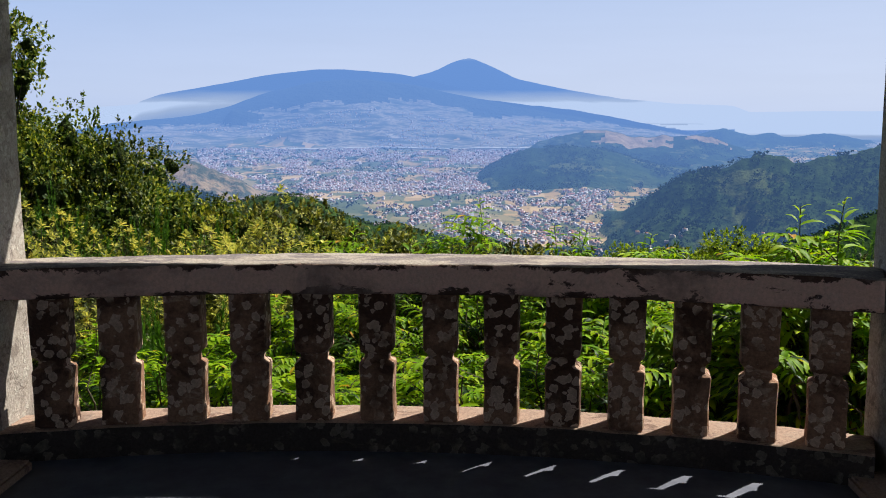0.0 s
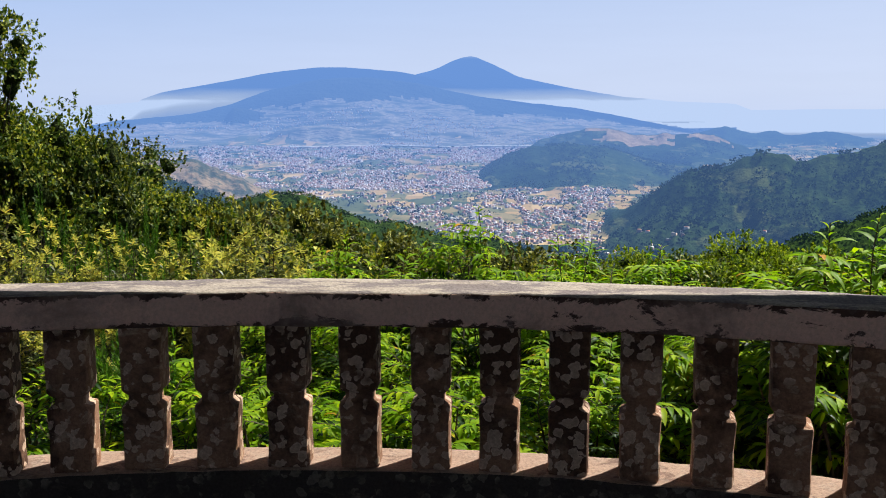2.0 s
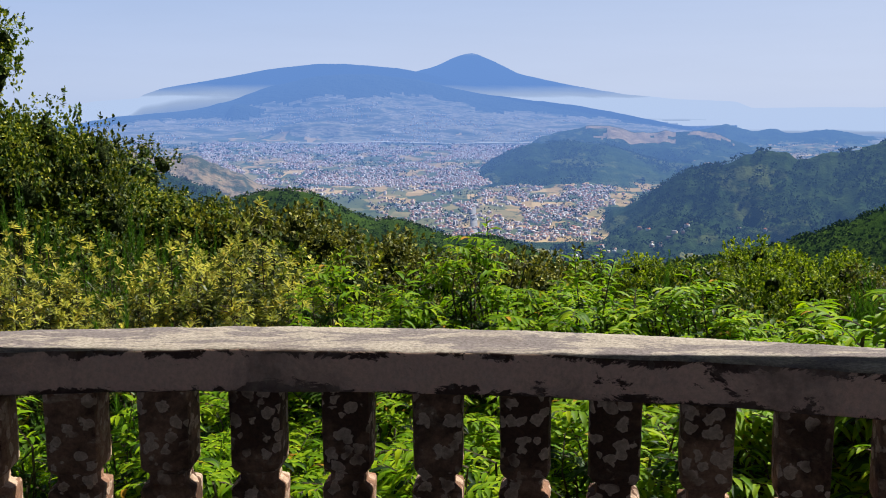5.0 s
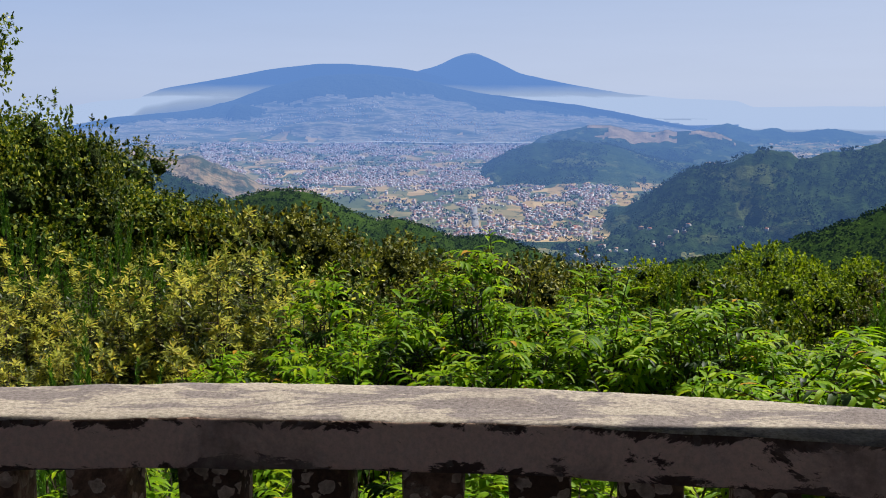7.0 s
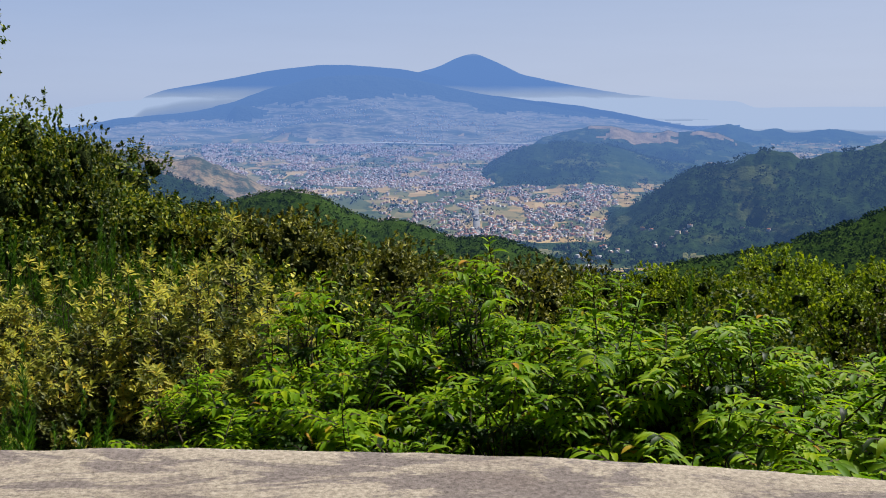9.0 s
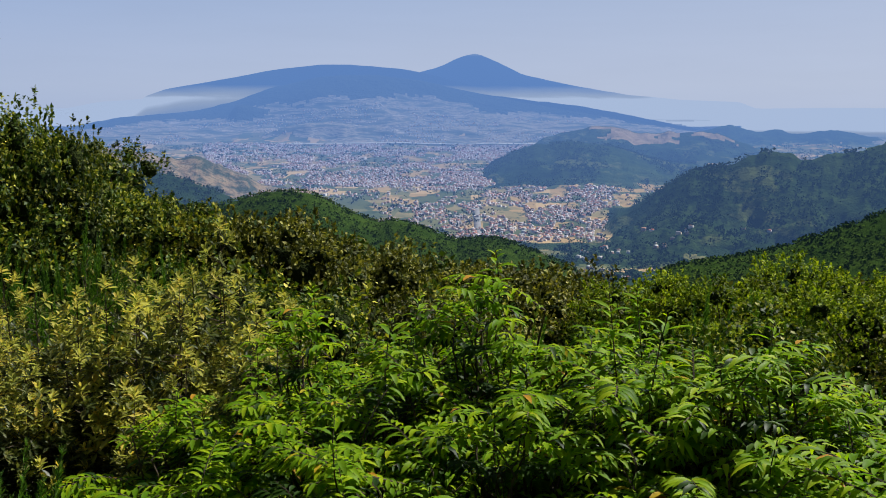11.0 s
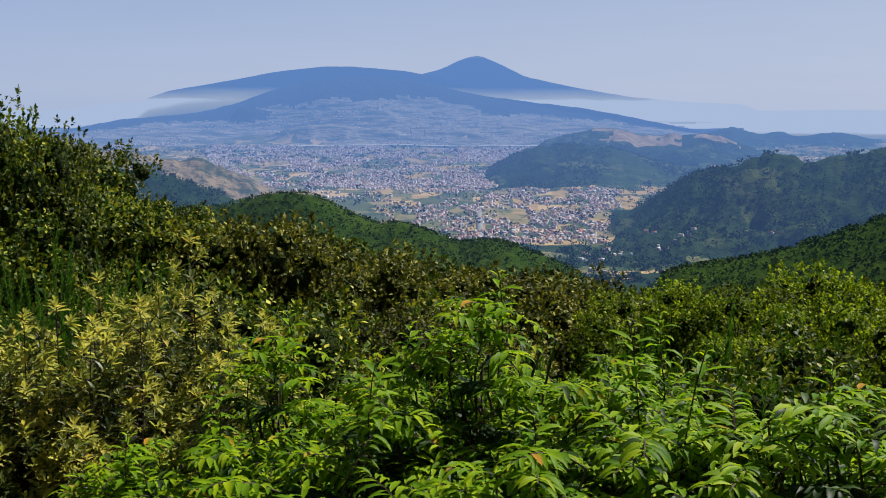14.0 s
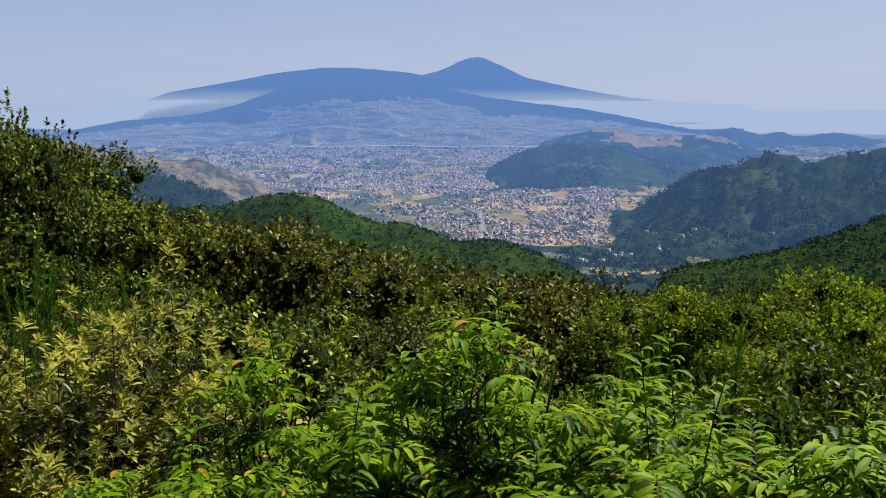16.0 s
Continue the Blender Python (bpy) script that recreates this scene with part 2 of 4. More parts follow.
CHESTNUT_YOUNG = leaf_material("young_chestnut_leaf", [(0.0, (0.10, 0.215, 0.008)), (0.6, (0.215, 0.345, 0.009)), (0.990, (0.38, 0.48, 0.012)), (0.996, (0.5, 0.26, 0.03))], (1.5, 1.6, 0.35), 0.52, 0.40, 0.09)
# deeper green older leaves, with the shade between shoots put into their colour
CHESTNUT_OLD_SHADED = leaf_material("chestnut_leaf", [(0.0, (0.012, 0.034, 0.007)), (0.6, (0.028, 0.066, 0.008)), (1.0, (0.075, 0.14, 0.012))], (1.4, 1.5, 0.4), 0.50, 0.35, 0.16)
LAUREL_TIP = leaf_material("yellow_laurel_leaf", [(0.0, (0.20, 0.23, 0.045)), (0.5, (0.42, 0.43, 0.09)), (0.85, (0.66, 0.60, 0.14)), (1.0, (0.62, 0.44, 0.07))], (1.25, 1.25, 0.8), 0.6, 0.45, 0.15)
LAUREL_MID = leaf_material("grey_green_laurel_leaf", [(0.0, (0.06, 0.085, 0.02)), (0.6, (0.13, 0.155, 0.04)), (1.0, (0.26, 0.26, 0.07))], (1.25, 1.25, 0.7), 0.5, 0.35, 0.3)
# old laurel leaves, coloured darker still to deepen the bush's shaded inside
LAUREL_OLD_SHADED = leaf_material("laurel_leaf", [(0.0, (0.018, 0.034, 0.010)), (0.6, (0.04, 0.062, 0.016)), (1.0, (0.09, 0.10, 0.03))], (1.3, 1.3, 0.6), 0.45, 0.25, 0.35)
HEATH = leaf_material("heath_needles", [(0.0, (0.032, 0.085, 0.012)), (0.6, (0.075, 0.17, 0.02)), (1.0, (0.13, 0.25, 0.03))], (1.3, 1.4, 0.5), 0.6, 0.4, 0.2)
TREE_DARK = leaf_material("dark_tree_leaf", [(0.0, (0.020, 0.048, 0.008)), (0.55, (0.07, 0.115, 0.016)), (0.78, (0.22, 0.25, 0.034)), (1.0, (0.48, 0.45, 0.07))], (1.4, 1.4, 0.5), 0.55, 0.22, 0.14, True)
TREE_OLIVE = leaf_material("olive_tree_leaf", [(0.0, (0.035, 0.046, 0.012)), (0.6, (0.115, 0.125, 0.026)), (0.8, (0.26, 0.25, 0.06)), (1.0, (0.46, 0.43, 0.12))], (1.4, 1.35, 0.5), 0.55, 0.22, 0.14, True)
TREE_LIME = leaf_material("lime_tree_leaf", [(0.0, (0.035, 0.065, 0.008)), (0.5, (0.13, 0.20, 0.016)), (0.8, (0.29, 0.36, 0.03)), (1.0, (0.44, 0.48, 0.05))], (1.4, 1.4, 0.4), 0.6, 0.34, 0.10, True)

WOODS = leaf_material("scrub_leaf", [(0.0, (0.022, 0.044, 0.008)), (0.6, (0.05, 0.088, 0.013)), (1.0, (0.10, 0.14, 0.02))], (1.3, 1.3, 0.5), 0.7, 0.2, 0.1)
WOODS_OLIVE = leaf_material("olive_scrub_leaf", [(0.0, (0.022, 0.03, 0.008)), (0.6, (0.06, 0.07, 0.016)), (1.0, (0.16, 0.16, 0.04))], (1.3, 1.3, 0.5), 0.7, 0.2, 0.1)

# crown cores: inner shade of the crowns, put in as dark lumpy balls
CORE = Mat("crown_shade_core", 0.95, 0.05)
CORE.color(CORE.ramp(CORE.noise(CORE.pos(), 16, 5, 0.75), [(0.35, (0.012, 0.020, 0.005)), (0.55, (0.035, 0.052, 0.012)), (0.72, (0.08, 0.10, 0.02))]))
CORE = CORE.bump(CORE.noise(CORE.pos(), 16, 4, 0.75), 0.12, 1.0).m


def bark_material():
    m = Mat("bark", 0.9, 0.2)
    a = m.noise(m.pos((14, 14, 3)), 1.0, 6, 0.7)
    m.color(m.ramp(a, [(0.3, (0.03, 0.022, 0.015)), (0.7, (0.11, 0.085, 0.06))]))
    return m.bump(a, 0.01, 0.7).m


BARK = bark_material()


# ---- small builders ----
def mesh_ob(name, bm, material, parent=None, smooth=False):
    me = bpy.data.meshes.new(name)
    bm.to_mesh(me)
    bm.free()
    for mt in material if isinstance(material, (list, tuple)) else [material]:
        me.materials.append(mt)
    if smooth:
        me.polygons.foreach_set("use_smooth", [True] * len(me.polygons))
    ob = new(name, me)
    ob.parent = parent
    return ob


def part(name, bm, material, parent, label="", smooth=False):
    return tagged(mesh_ob(name, bm, material, parent, smooth), label)


def np_mesh(name, verts, faces, materials, mat_index=None, smooth=False):
    me = bpy.data.meshes.new(name)
    me.vertices.add(len(verts))
    me.vertices.foreach_set("co", np.asarray(verts, dtype=np.float32).ravel())
    faces = np.asarray(faces, dtype=np.int32)
    k = faces.shape[1]
    me.loops.add(faces.size)
    me.loops.foreach_set("vertex_index", faces.ravel())
    me.polygons.add(len(faces))
    me.polygons.foreach_set("loop_start", np.arange(0, faces.size, k, dtype=np.int32))
    for mt in materials:
        me.materials.append(mt)
    if mat_index is not None:
        me.polygons.foreach_set("material_index", np.asarray(mat_index, dtype=np.int32))
    if smooth:
        me.polygons.foreach_set("use_smooth", np.ones(len(faces), dtype=bool))
    me.update(calc_edges=True)
    me.validate()
    return me


def box_bm(x0, x1, y0, y1, z0, z1, bevel=0.0, seg=2):
    bm = bmesh.new()
    bmesh.ops.create_cube(bm, size=1)
    for v in bm.verts:
        v.co = Vector(((x0 + x1) / 2 + v.co.x * (x1 - x0), (y0 + y1) / 2 + v.co.y * (y1 - y0), (z0 + z1) / 2 + v.co.z * (z1 - z0)))
    if bevel:
        bmesh.ops.bevel(bm, geom=bm.edges[:], offset=bevel, segments=seg, affect="EDGES")
    return bm


def rough(bm, amount, freq):
    for v in bm.verts:
        v.co += noise.noise_vector(v.co * freq) * amount
    return bm


def vnoise(x, y, seed=0):
    """Smooth value noise on arrays, 0 to 1."""
    xi, yi = np.floor(x), np.floor(y)
    fx, fy = x - xi, y - yi
    fx, fy = fx * fx * (3 - 2 * fx), fy * fy * (3 - 2 * fy)

    def h(a, b):
        s = np.sin(a * 127.1 + b * 311.7 + seed * 74.7) * 43758.5453
        return s - np.floor(s)
    return (h(xi, yi) * (1 - fx) + h(xi + 1, yi) * fx) * (1 - fy) + (h(xi, yi + 1) * (1 - fx) + h(xi + 1, yi + 1) * fx) * fy


def fbm(x, y, seed=0, octaves=5):
    out, amp, tot = 0, 0.5, 0
    for o in range(octaves):
        out = out + amp * vnoise(x * 2 ** o, y * 2 ** o, seed + o)
        tot += amp
        amp *= 0.55
    return out / tot - 0.5


# ---- the land: one sheet from the terrace to the horizon ----
EYE0 = (0.235, -0.76, 1.6)
# crest lines: distance, depth in front and behind, roughness, then (bearing, slope) of the crest
RIDGES = [
    (4860, 420, 80, 0.0008, 6, [(-0.120, 0.010), (-0.093, 0.0243), (-0.073, 0.0327), (-0.056, 0.0366), (-0.035, 0.0466), (-0.018, 0.0516), (0.005, 0.0425), (0.030, 0.0294), (0.079, 0.0190), (0.136, 0.0092), (0.192, 0.0039), (0.248, 0.0020), (0.28, -0.004)]),
    (4900, 200, 50, 0.0008, 6, [(-0.62, -0.022), (-0.495, -0.0156), (-0.446, -0.0046), (-0.410, 0.0028), (-0.350, 0.0075), (-0.292, 0.0023), (-0.25, -0.012)]),
    (4600, 300, 250, 0.0008, 6, [(-0.39, -0.002), (-0.345, 0.0125), (-0.338, 0.0152), (-0.267, 0.0269), (-0.226, 0.0346), (-0.174, 0.0401), (-0.145, 0.0399), (-0.093, 0.0357), (-0.058, 0.0287), (-0.024, 0.0195), (0.022, 0.0080)]),
    (4250, 700, 350, 0.0016, 5, [(-0.52, -0.032), (-0.447, -0.0250), (-0.387, -0.0135), (-0.310, -0.0074), (-0.268, 0.0022), (-0.227, 0.0164), (-0.174, 0.0284), (-0.122, 0.0300), (-0.070, 0.0231), (-0.018, 0.0116), (0.022, 0.0057), (0.079, -0.0007), (0.136, -0.0105), (0.210, -0.0261), (0.306, -0.0404)]),
    (4000, 130, 100, 0.0008, 6, [(-0.295, -0.02), (-0.262, 0.0008), (-0.25, -0.001), (-0.23, -0.006), (-0.20, -0.018)]),
    (3650, 120, 90, 0.0030, 5, [(-0.26, -0.04), (-0.21, -0.0215), (-0.185, -0.0185), (-0.165, -0.0175), (-0.14, -0.0205), (-0.10, -0.024), (-0.06, -0.04)]),
    (3600, 300, 250, 0.0040, 2, [(0.15, -0.045), (0.182, -0.0334), (0.216, -0.0255), (0.238, -0.0210), (0.266, -0.0279), (0.283, -0.0245), (0.306, -0.0302), (0.345, -0.0258), (0.379, -0.0327), (0.418, -0.0406), (0.6, -0.05)]),
    (3000, 420, 300, 0.0045, 2, [(0.02, -0.05), (0.045, -0.0365), (0.079, -0.0274), (0.113, -0.0201), (0.148, -0.0293), (0.182, -0.0283), (0.227, -0.0278), (0.250, -0.0381), (0.273, -0.0478), (0.307, -0.0564)]),
    (2500, 420, 300, 0.0045, 2, [(-0.04, -0.09), (-0.024, -0.0792), (0.005, -0.0589), (0.028, -0.0445), (0.051, -0.0400), (0.085, -0.0377), (0.125, -0.0435), (0.166, -0.0562), (0.206, -0.0620), (0.251, -0.0689), (0.3, -0.085)]),
    (1500, 540, 350, 0.0085, 2, [(0.09, -0.15), (0.127, -0.1170), (0.183, -0.0792), (0.206, -0.0648), (0.245, -0.0620), (0.262, -0.0495), (0.278, -0.0461), (0.301, -0.0507), (0.313, -0.0581), (0.335, -0.0507), (0.379, -0.0440), (0.400, -0.0367), (0.445, -0.0255), (0.9, 0.03)]),
    (1900, 350, 300, 0.0060, 4, [(-0.75, 0.0), (-0.436, -0.0391), (-0.359, -0.0498), (-0.330, -0.0557), (-0.306, -0.0516), (-0.271, -0.0674), (-0.241, -0.0821), (-0.200, -0.0985)]),
    (1350, 200, 200, 0.0030, 2, [(-0.8, -0.02), (-0.390, -0.0644), (-0.336, -0.0721), (-0.307, -0.0821), (-0.272, -0.0957), (-0.23, -0.12)]),
    (450, 190, 150, 0.0030, 1, [(-0.7, -0.07), (-0.4, -0.108), (-0.284, -0.1040), (-0.254, -0.0957), (-0.230, -0.0892), (-0.200, -0.0880), (-0.177, -0.0939), (-0.142, -0.1115), (-0.118, -0.1204), (-0.095, -0.1179), (-0.071, -0.1262), (-0.036, -0.1391), (-0.012, -0.1367), (0.011, -0.1378), (0.046, -0.1525), (0.081, -0.1684), (0.14, -0.21)]),
    (300, 180, 150, 0.0030, 1, [(0.14, -0.19), (0.197, -0.1656), (0.255, -0.1559), (0.311, -0.1417), (0.367, -0.1206), (0.404, -0.1050), (0.476, -0.0764), (0.9, 0.05)]),
    (34, 21, 30, 0.010, 1, [(-1.6, 0.06), (-0.75, -0.02), (-0.55, -0.055), (-0.45, -0.08), (-0.38, -0.10), (-0.30, -0.155), (-0.20, -0.25)]),
    (85, 70, 60, 0.0050, 1, [(-1.2, -0.01), (-0.570, -0.0935), (-0.510, -0.1004), (-0.391, -0.1250), (-0.273, -0.1550), (-0.154, -0.1700), (-0.036, -0.1960), (0.052, -0.2132), (0.111, -0.2261), (0.198, -0.2297), (0.313, -0.2181), (0.408, -0.2048), (0.481, -0.1882), (1.2, -0.07)]),
]
BASE_Y = [0, 6, 12, 30, 90, 200, 500, 1000, 1500, 2200, 3000, 3700, 4300, 4700, 4980]
BASE_Z = [-1.3, -1.7, -2.4, -6.0, -26, -60, -120, -178, -190, -178, -150, -125, -105, -60, -14]
LAND_MATS = [SOIL, FOREST_NEAR, FOREST_MID, VALLEY, DRY, FOOTHILL, FOREST_FAR, SEA, BARE]


def smooth01(t):
    t = np.clip(t, 0, 1)
    return t * t * (3 - 2 * t)


def land(U, Y):
    """Height and ground cover of the land at bearing U = x / distance and distance Y."""
    U, Y = np.asarray(U, float), np.asarray(Y, float)
    X = U * Y
    base = np.interp(Y, BASE_Y, BASE_Z) - 1.6
    Z = base + fbm(X / 160, Y / 160, 3) * 0.018 * np.clip(Y - 60, 0, 900)  # gentle swell of the valley
    cover = np.where(Y < 60, 0, np.where(Y < 700, 1, np.where(Y < 1050, 2, 3)))
    cover = np.where((Y > 3350) & (fbm(X / 400, Y / 500, 9) > -0.08), 5, cover)
    cover = np.where((Y > 4350) | ((Y > 3750) & (U > 0.25)), 7, cover)
    cover = np.where((Y > 900) & (Y < 1330) & (U > 0.03) & (fbm(X / 60, Y / 60, 31) < 0.12), 2, cover)
    for k, (yc, wf, wb, rough_s, cov, line) in enumerate(RIDGES):
        us, ss = zip(*line)
        s = np.interp(U, us, ss, left=-0.5, right=-0.5)
        s2 = np.interp(U + 0.006, us, ss, left=-0.5, right=-0.5) * 0.5 + np.interp(U - 0.006, us, ss, left=-0.5, right=-0.5) * 0.5
        s = 0.5 * s + 0.5 * s2
        crest = s * yc + rough_s * yc * fbm(U * 1.0 * 90, U * 0 + k * 7.3, k, 4)
        w = np.where(Y < yc, wf, wb)
        wob = 1 + 0.9 * fbm(X / (0.12 * yc), Y / (0.12 * yc), 20 + k, 4)
        t = np.clip(1 - np.abs(Y - yc) / (w * wob), 0, 1)
        gs = 0.055 * yc
        gully = np.abs(fbm(X / gs, Y / gs * 0.45, 40 + k, 5)) * 2
        ends = smooth01((U - us[0]) / 0.035) * smooth01((us[-1] - U) / 0.035)
        prof = np.where(Y < yc, np.where(yc == 1500, t ** 1.9, t ** 1.15), smooth01(t)) * ends
        zr = base + (crest - base) * prof - gully * yc * rough_s * 3.6 * np.sin(np.pi * np.clip(t, 0, 1)) * np.where(Y < yc, 1, 0)
        take = (zr > Z) & (t > 0) & (s > -0.45)
        edge = take & (crest - base > 2)
        if yc > 100:
            cover = np.where(edge & (prof > (0.14 + 0.4 * fbm(U * 30, Y / 90, 77) if yc == 1500 else 0.10)), cov, cover)
        if yc == 3000:                # bare tan fields below the crest
            ragged = 0.05 * fbm(U * 55, Y / 25, 81)
            bare = ((np.abs(U - 0.150 + ragged) < 0.030) & (prof > 0.66)) | ((np.abs(U - 0.221 + ragged) < 0.021) & (prof > 0.82)) | ((np.abs(U - 0.102 + ragged) < 0.016) & (prof > 0.9))
            cover = np.where(edge & (Y < yc - 12) & (prof < 0.975) & bare, 8, cover)
        if yc == 4250:                # forest on the upper mountain, fields and hamlets lower down
            cover = np.where(edge & (prof > 0.58 + 0.45 * fbm(U * 25, Y / 150, 71) + 0.15 * fbm(U * 220, Y / 18, 72)), 6, cover)
        Z = np.where(take, zr, Z)
    return Z + 1.6, cover


def placed(U, Y, Z):
    """World place of a point of the land; far off, Y turns into the distance along the bearing, so that the sheet ends round."""
    f = smooth01((Y - 200) / 1000)
    k = 1 - f + f / np.sqrt(1 + U * U)
    return np.stack([U * Y * k + EYE0[0], Y * k + EYE0[1], (Z - 1.6) * k + 1.6], -1)


def build_land():
    u = np.unique(np.concatenate([np.linspace(-3.0, -0.66, 40), np.linspace(-0.66, 0.52, 600), np.linspace(0.52, 3.0, 40)]))
    y = np.unique(np.concatenate([np.geomspace(4.4, 300, 80), np.linspace(300, 1500, 90), np.linspace(1500, 4980, 150)]))
    UU, YY = np.meshgrid(u, y)
    Z, cover = land(UU, YY)
    V = placed(UU, YY, Z).reshape(-1, 3)
    r, c = len(y), len(u)
    i = (np.arange(r - 1)[:, None] * c + np.arange(c - 1)[None, :]).ravel()
    F = np.stack([i, i + 1, i + c + 1, i + c], -1)
    me = np_mesh("ground", V, F, LAND_MATS, cover[:-1, :-1].ravel(), True)
    return tagged(new("ground", me), "green slopes, farmed valley and hazy blue volcanic mountains", "landscape", kind="structure")


build_land()


def hazy_sky():
    """Plain backdrop: the pale haze low in the sky, a ring at the edge of the land."""
    n, R = 128, 4962
    zs = [-150, 0, 120, 260, 420, 600, 800, 1100]
    V = np.array([(R * math.sin(2 * math.pi * i / n) + EYE0[0], R * math.cos(2 * math.pi * i / n) + EYE0[1], z) for z in zs for i in range(n)])
    F = [(j * n + i, j * n + (i + 1) % n, (j + 1) * n + (i + 1) % n, (j + 1) * n + i) for j in range(len(zs) - 1) for i in range(n)]
    m = Mat("haze_backdrop")
    sep = m.n.new("ShaderNodeSeparateXYZ")
    m.l.new(m.n.new("ShaderNodeNewGeometry").outputs["Position"], sep.inputs[0])
    h = m.math("MULTIPLY_ADD", sep.outputs["Z"], 1 / 2600, 0.05, True)
    right = m.math("MULTIPLY_ADD", sep.outputs["X"], 1 / 6000, 0.5, True)
    streak = m.noise(m.pos((1 / 900, 1 / 900, 1 / 90)), 1.0, 4, 0.6)
    c = m.ramp(h, [(0.03, srgb(190, 206, 238)), (0.085, srgb(196, 211, 240)), (0.15, srgb(192, 209, 241)), (0.27, srgb(174, 198, 238)), (0.6, srgb(125, 165, 222)), (1.0, srgb(95, 140, 205))])
    c = m.mix(m.math("MULTIPLY", right, 0.5), c, srgb(213, 221, 240))
    c = m.mix(m.math("SUBTRACT", 0.5, m.math("MULTIPLY", right, 0.5)), c, (0.80, 0.84, 0.90), "MULTIPLY")
    c = m.mix(0.05, c, m.ramp(streak, [(0.3, (0.5, 0.5, 0.5)), (0.7, (1, 1, 1))]), "MULTIPLY")
    em = m.n.new("ShaderNodeEmission")
    m.l.new(c, em.inputs["Color"])
    em.inputs["Strength"].default_value = 0.64
    m.l.new(em.outputs[0], m.n["Material Output"].inputs["Surface"])
    return tagged(new("backdrop", np_mesh("backdrop", V, F, [m.m], None, True)), "pale blue hazy sky low over the horizon", "sky", kind="structure")


hazy_sky()

# ---- terrace: bowed floor, plinth, balusters and handrail ----
ARC_X, ARC_R = -0.30, 6.5            # centre line of the bow: front of the rail at radius ARC_R
ARC_Y = 3.60 - ARC_R


def arc_point(s, r):
    """s: metres along the rail's front from its crown; r: metres behind that front."""
    a = s / ARC_R
    return Vector((ARC_X + math.sin(a) * (ARC_R + r), ARC_Y + math.cos(a) * (ARC_R + r), 0)), a


def sweep(s0, s1, section, step=0.02, wobble=0.004, freq=9):
    """A bar of the given (r, z) section along the bow, its surface slightly uneven."""
    bm = bmesh.new()
    n = int((s1 - s0) / step)
    rings = []
    for i in range(n + 1):
        s = s0 + (s1 - s0) * i / n
        ring = []
        for r, z in section:
            p, a = arc_point(s, r)
            p.z = z
            p += noise.noise_vector(p * freq) * wobble + noise.noise_vector(p * 2.2) * wobble * 1.2
            ring.append(bm.verts.new(p))
        rings.append(ring)
    k = len(section)
    for a, b in zip(rings, rings[1:]):
        for j in range(k):
            bm.faces.new((a[j], a[(j + 1) % k], b[(j + 1) % k], b[j]))
    bm.faces.new(rings[0][::-1])
    bm.faces.new(rings[-1])
    bmesh.ops.recalc_face_normals(bm, faces=bm.faces[:])
    for f in bm.faces:                # the upper side: worn on the rail, coloured as sunlit on the plinth
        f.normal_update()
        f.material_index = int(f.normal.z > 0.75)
    return bm


def rounded_section(r0, r1, z0, z1, b, n=6):
    pts = []
    for r, z, dr, dz in ((r0, z0, 1, 1), (r1, z0, -1, 1), (r1, z1, -1, -1), (r0, z1, 1, -1)):
        corner = [(r, z + dz * b), (r + dr * b * 0.3, z + dz * b * 0.3), (r + dr * b, z)]
        pts += corner if (dr * dz > 0) else corner[::-1]
    out = []
    for (ra, za), (rb, zb) in zip(pts, pts[1:] + pts[:1]):
        d = math.hypot(rb - ra, zb - za)
        m = n if d > 0.08 else 1
        out += [(ra + (rb - ra) * i / m, za + (zb - za) * i / m) for i in range(m)]
    return out


POST_S = (-1.70, 2.21)               # inner faces of the two posts along the bow
balustrade = tagged(new("balustrade"), "weathered bowed concrete balustrade with lichen and peeling paint", "balustrade")
part("handrail", sweep(POST_S[0], POST_S[1], rounded_section(0.0, 0.32, 0.755, 0.90, 0.014)), [RAIL_MAT, RAIL_TOP], balustrade, "pale worn handrail with flaking paint", True)
part("plinth", sweep(POST_S[0], POST_S[1], rounded_section(0.015, 0.30, -0.3, 0.14, 0.012)), [PLINTH_SHADED, PLINTH_TOP], balustrade, "stained concrete plinth, its face coloured dark as in shade", True)


def baluster_bm():
    """Square baluster: lower block, pinched neck with sloped shoulders, larger upper block that tapers to the neck."""
    bm = bmesh.new()
    prof = [(0.0, 0.080), (0.008, 0.083), (0.14, 0.080), (0.262, 0.084), (0.270, 0.081), (0.280, 0.064), (0.284, 0.059), (0.316, 0.058), (0.320, 0.061),
            (0.332, 0.074), (0.346, 0.081), (0.48, 0.082), (0.60, 0.083), (0.618, 0.083)]
    rings, n = [], 5
    for z, h in prof:
        ring = []
        for side in range(4):
            for j in range(n):
                t = -1 + 2 * j / n
                x, y = [(t, -1), (1, t), (-t, 1), (-1, -t)][side]
                q = max(abs(x), abs(y))
                cut = 1 - 0.07 * (abs(x * y) > 0.98)
                ring.append(bm.verts.new((x * h * cut / q, y * h * cut / q, z)))
        rings.append(ring)
    k = len(rings[0])
    for a, b in zip(rings, rings[1:]):
        for j in range(k):
            bm.faces.new((a[j], a[(j + 1) % k], b[(j + 1) % k], b[j]))
    bm.faces.new(rings[0][::-1])
    bm.faces.new(rings[-1])
    return bm


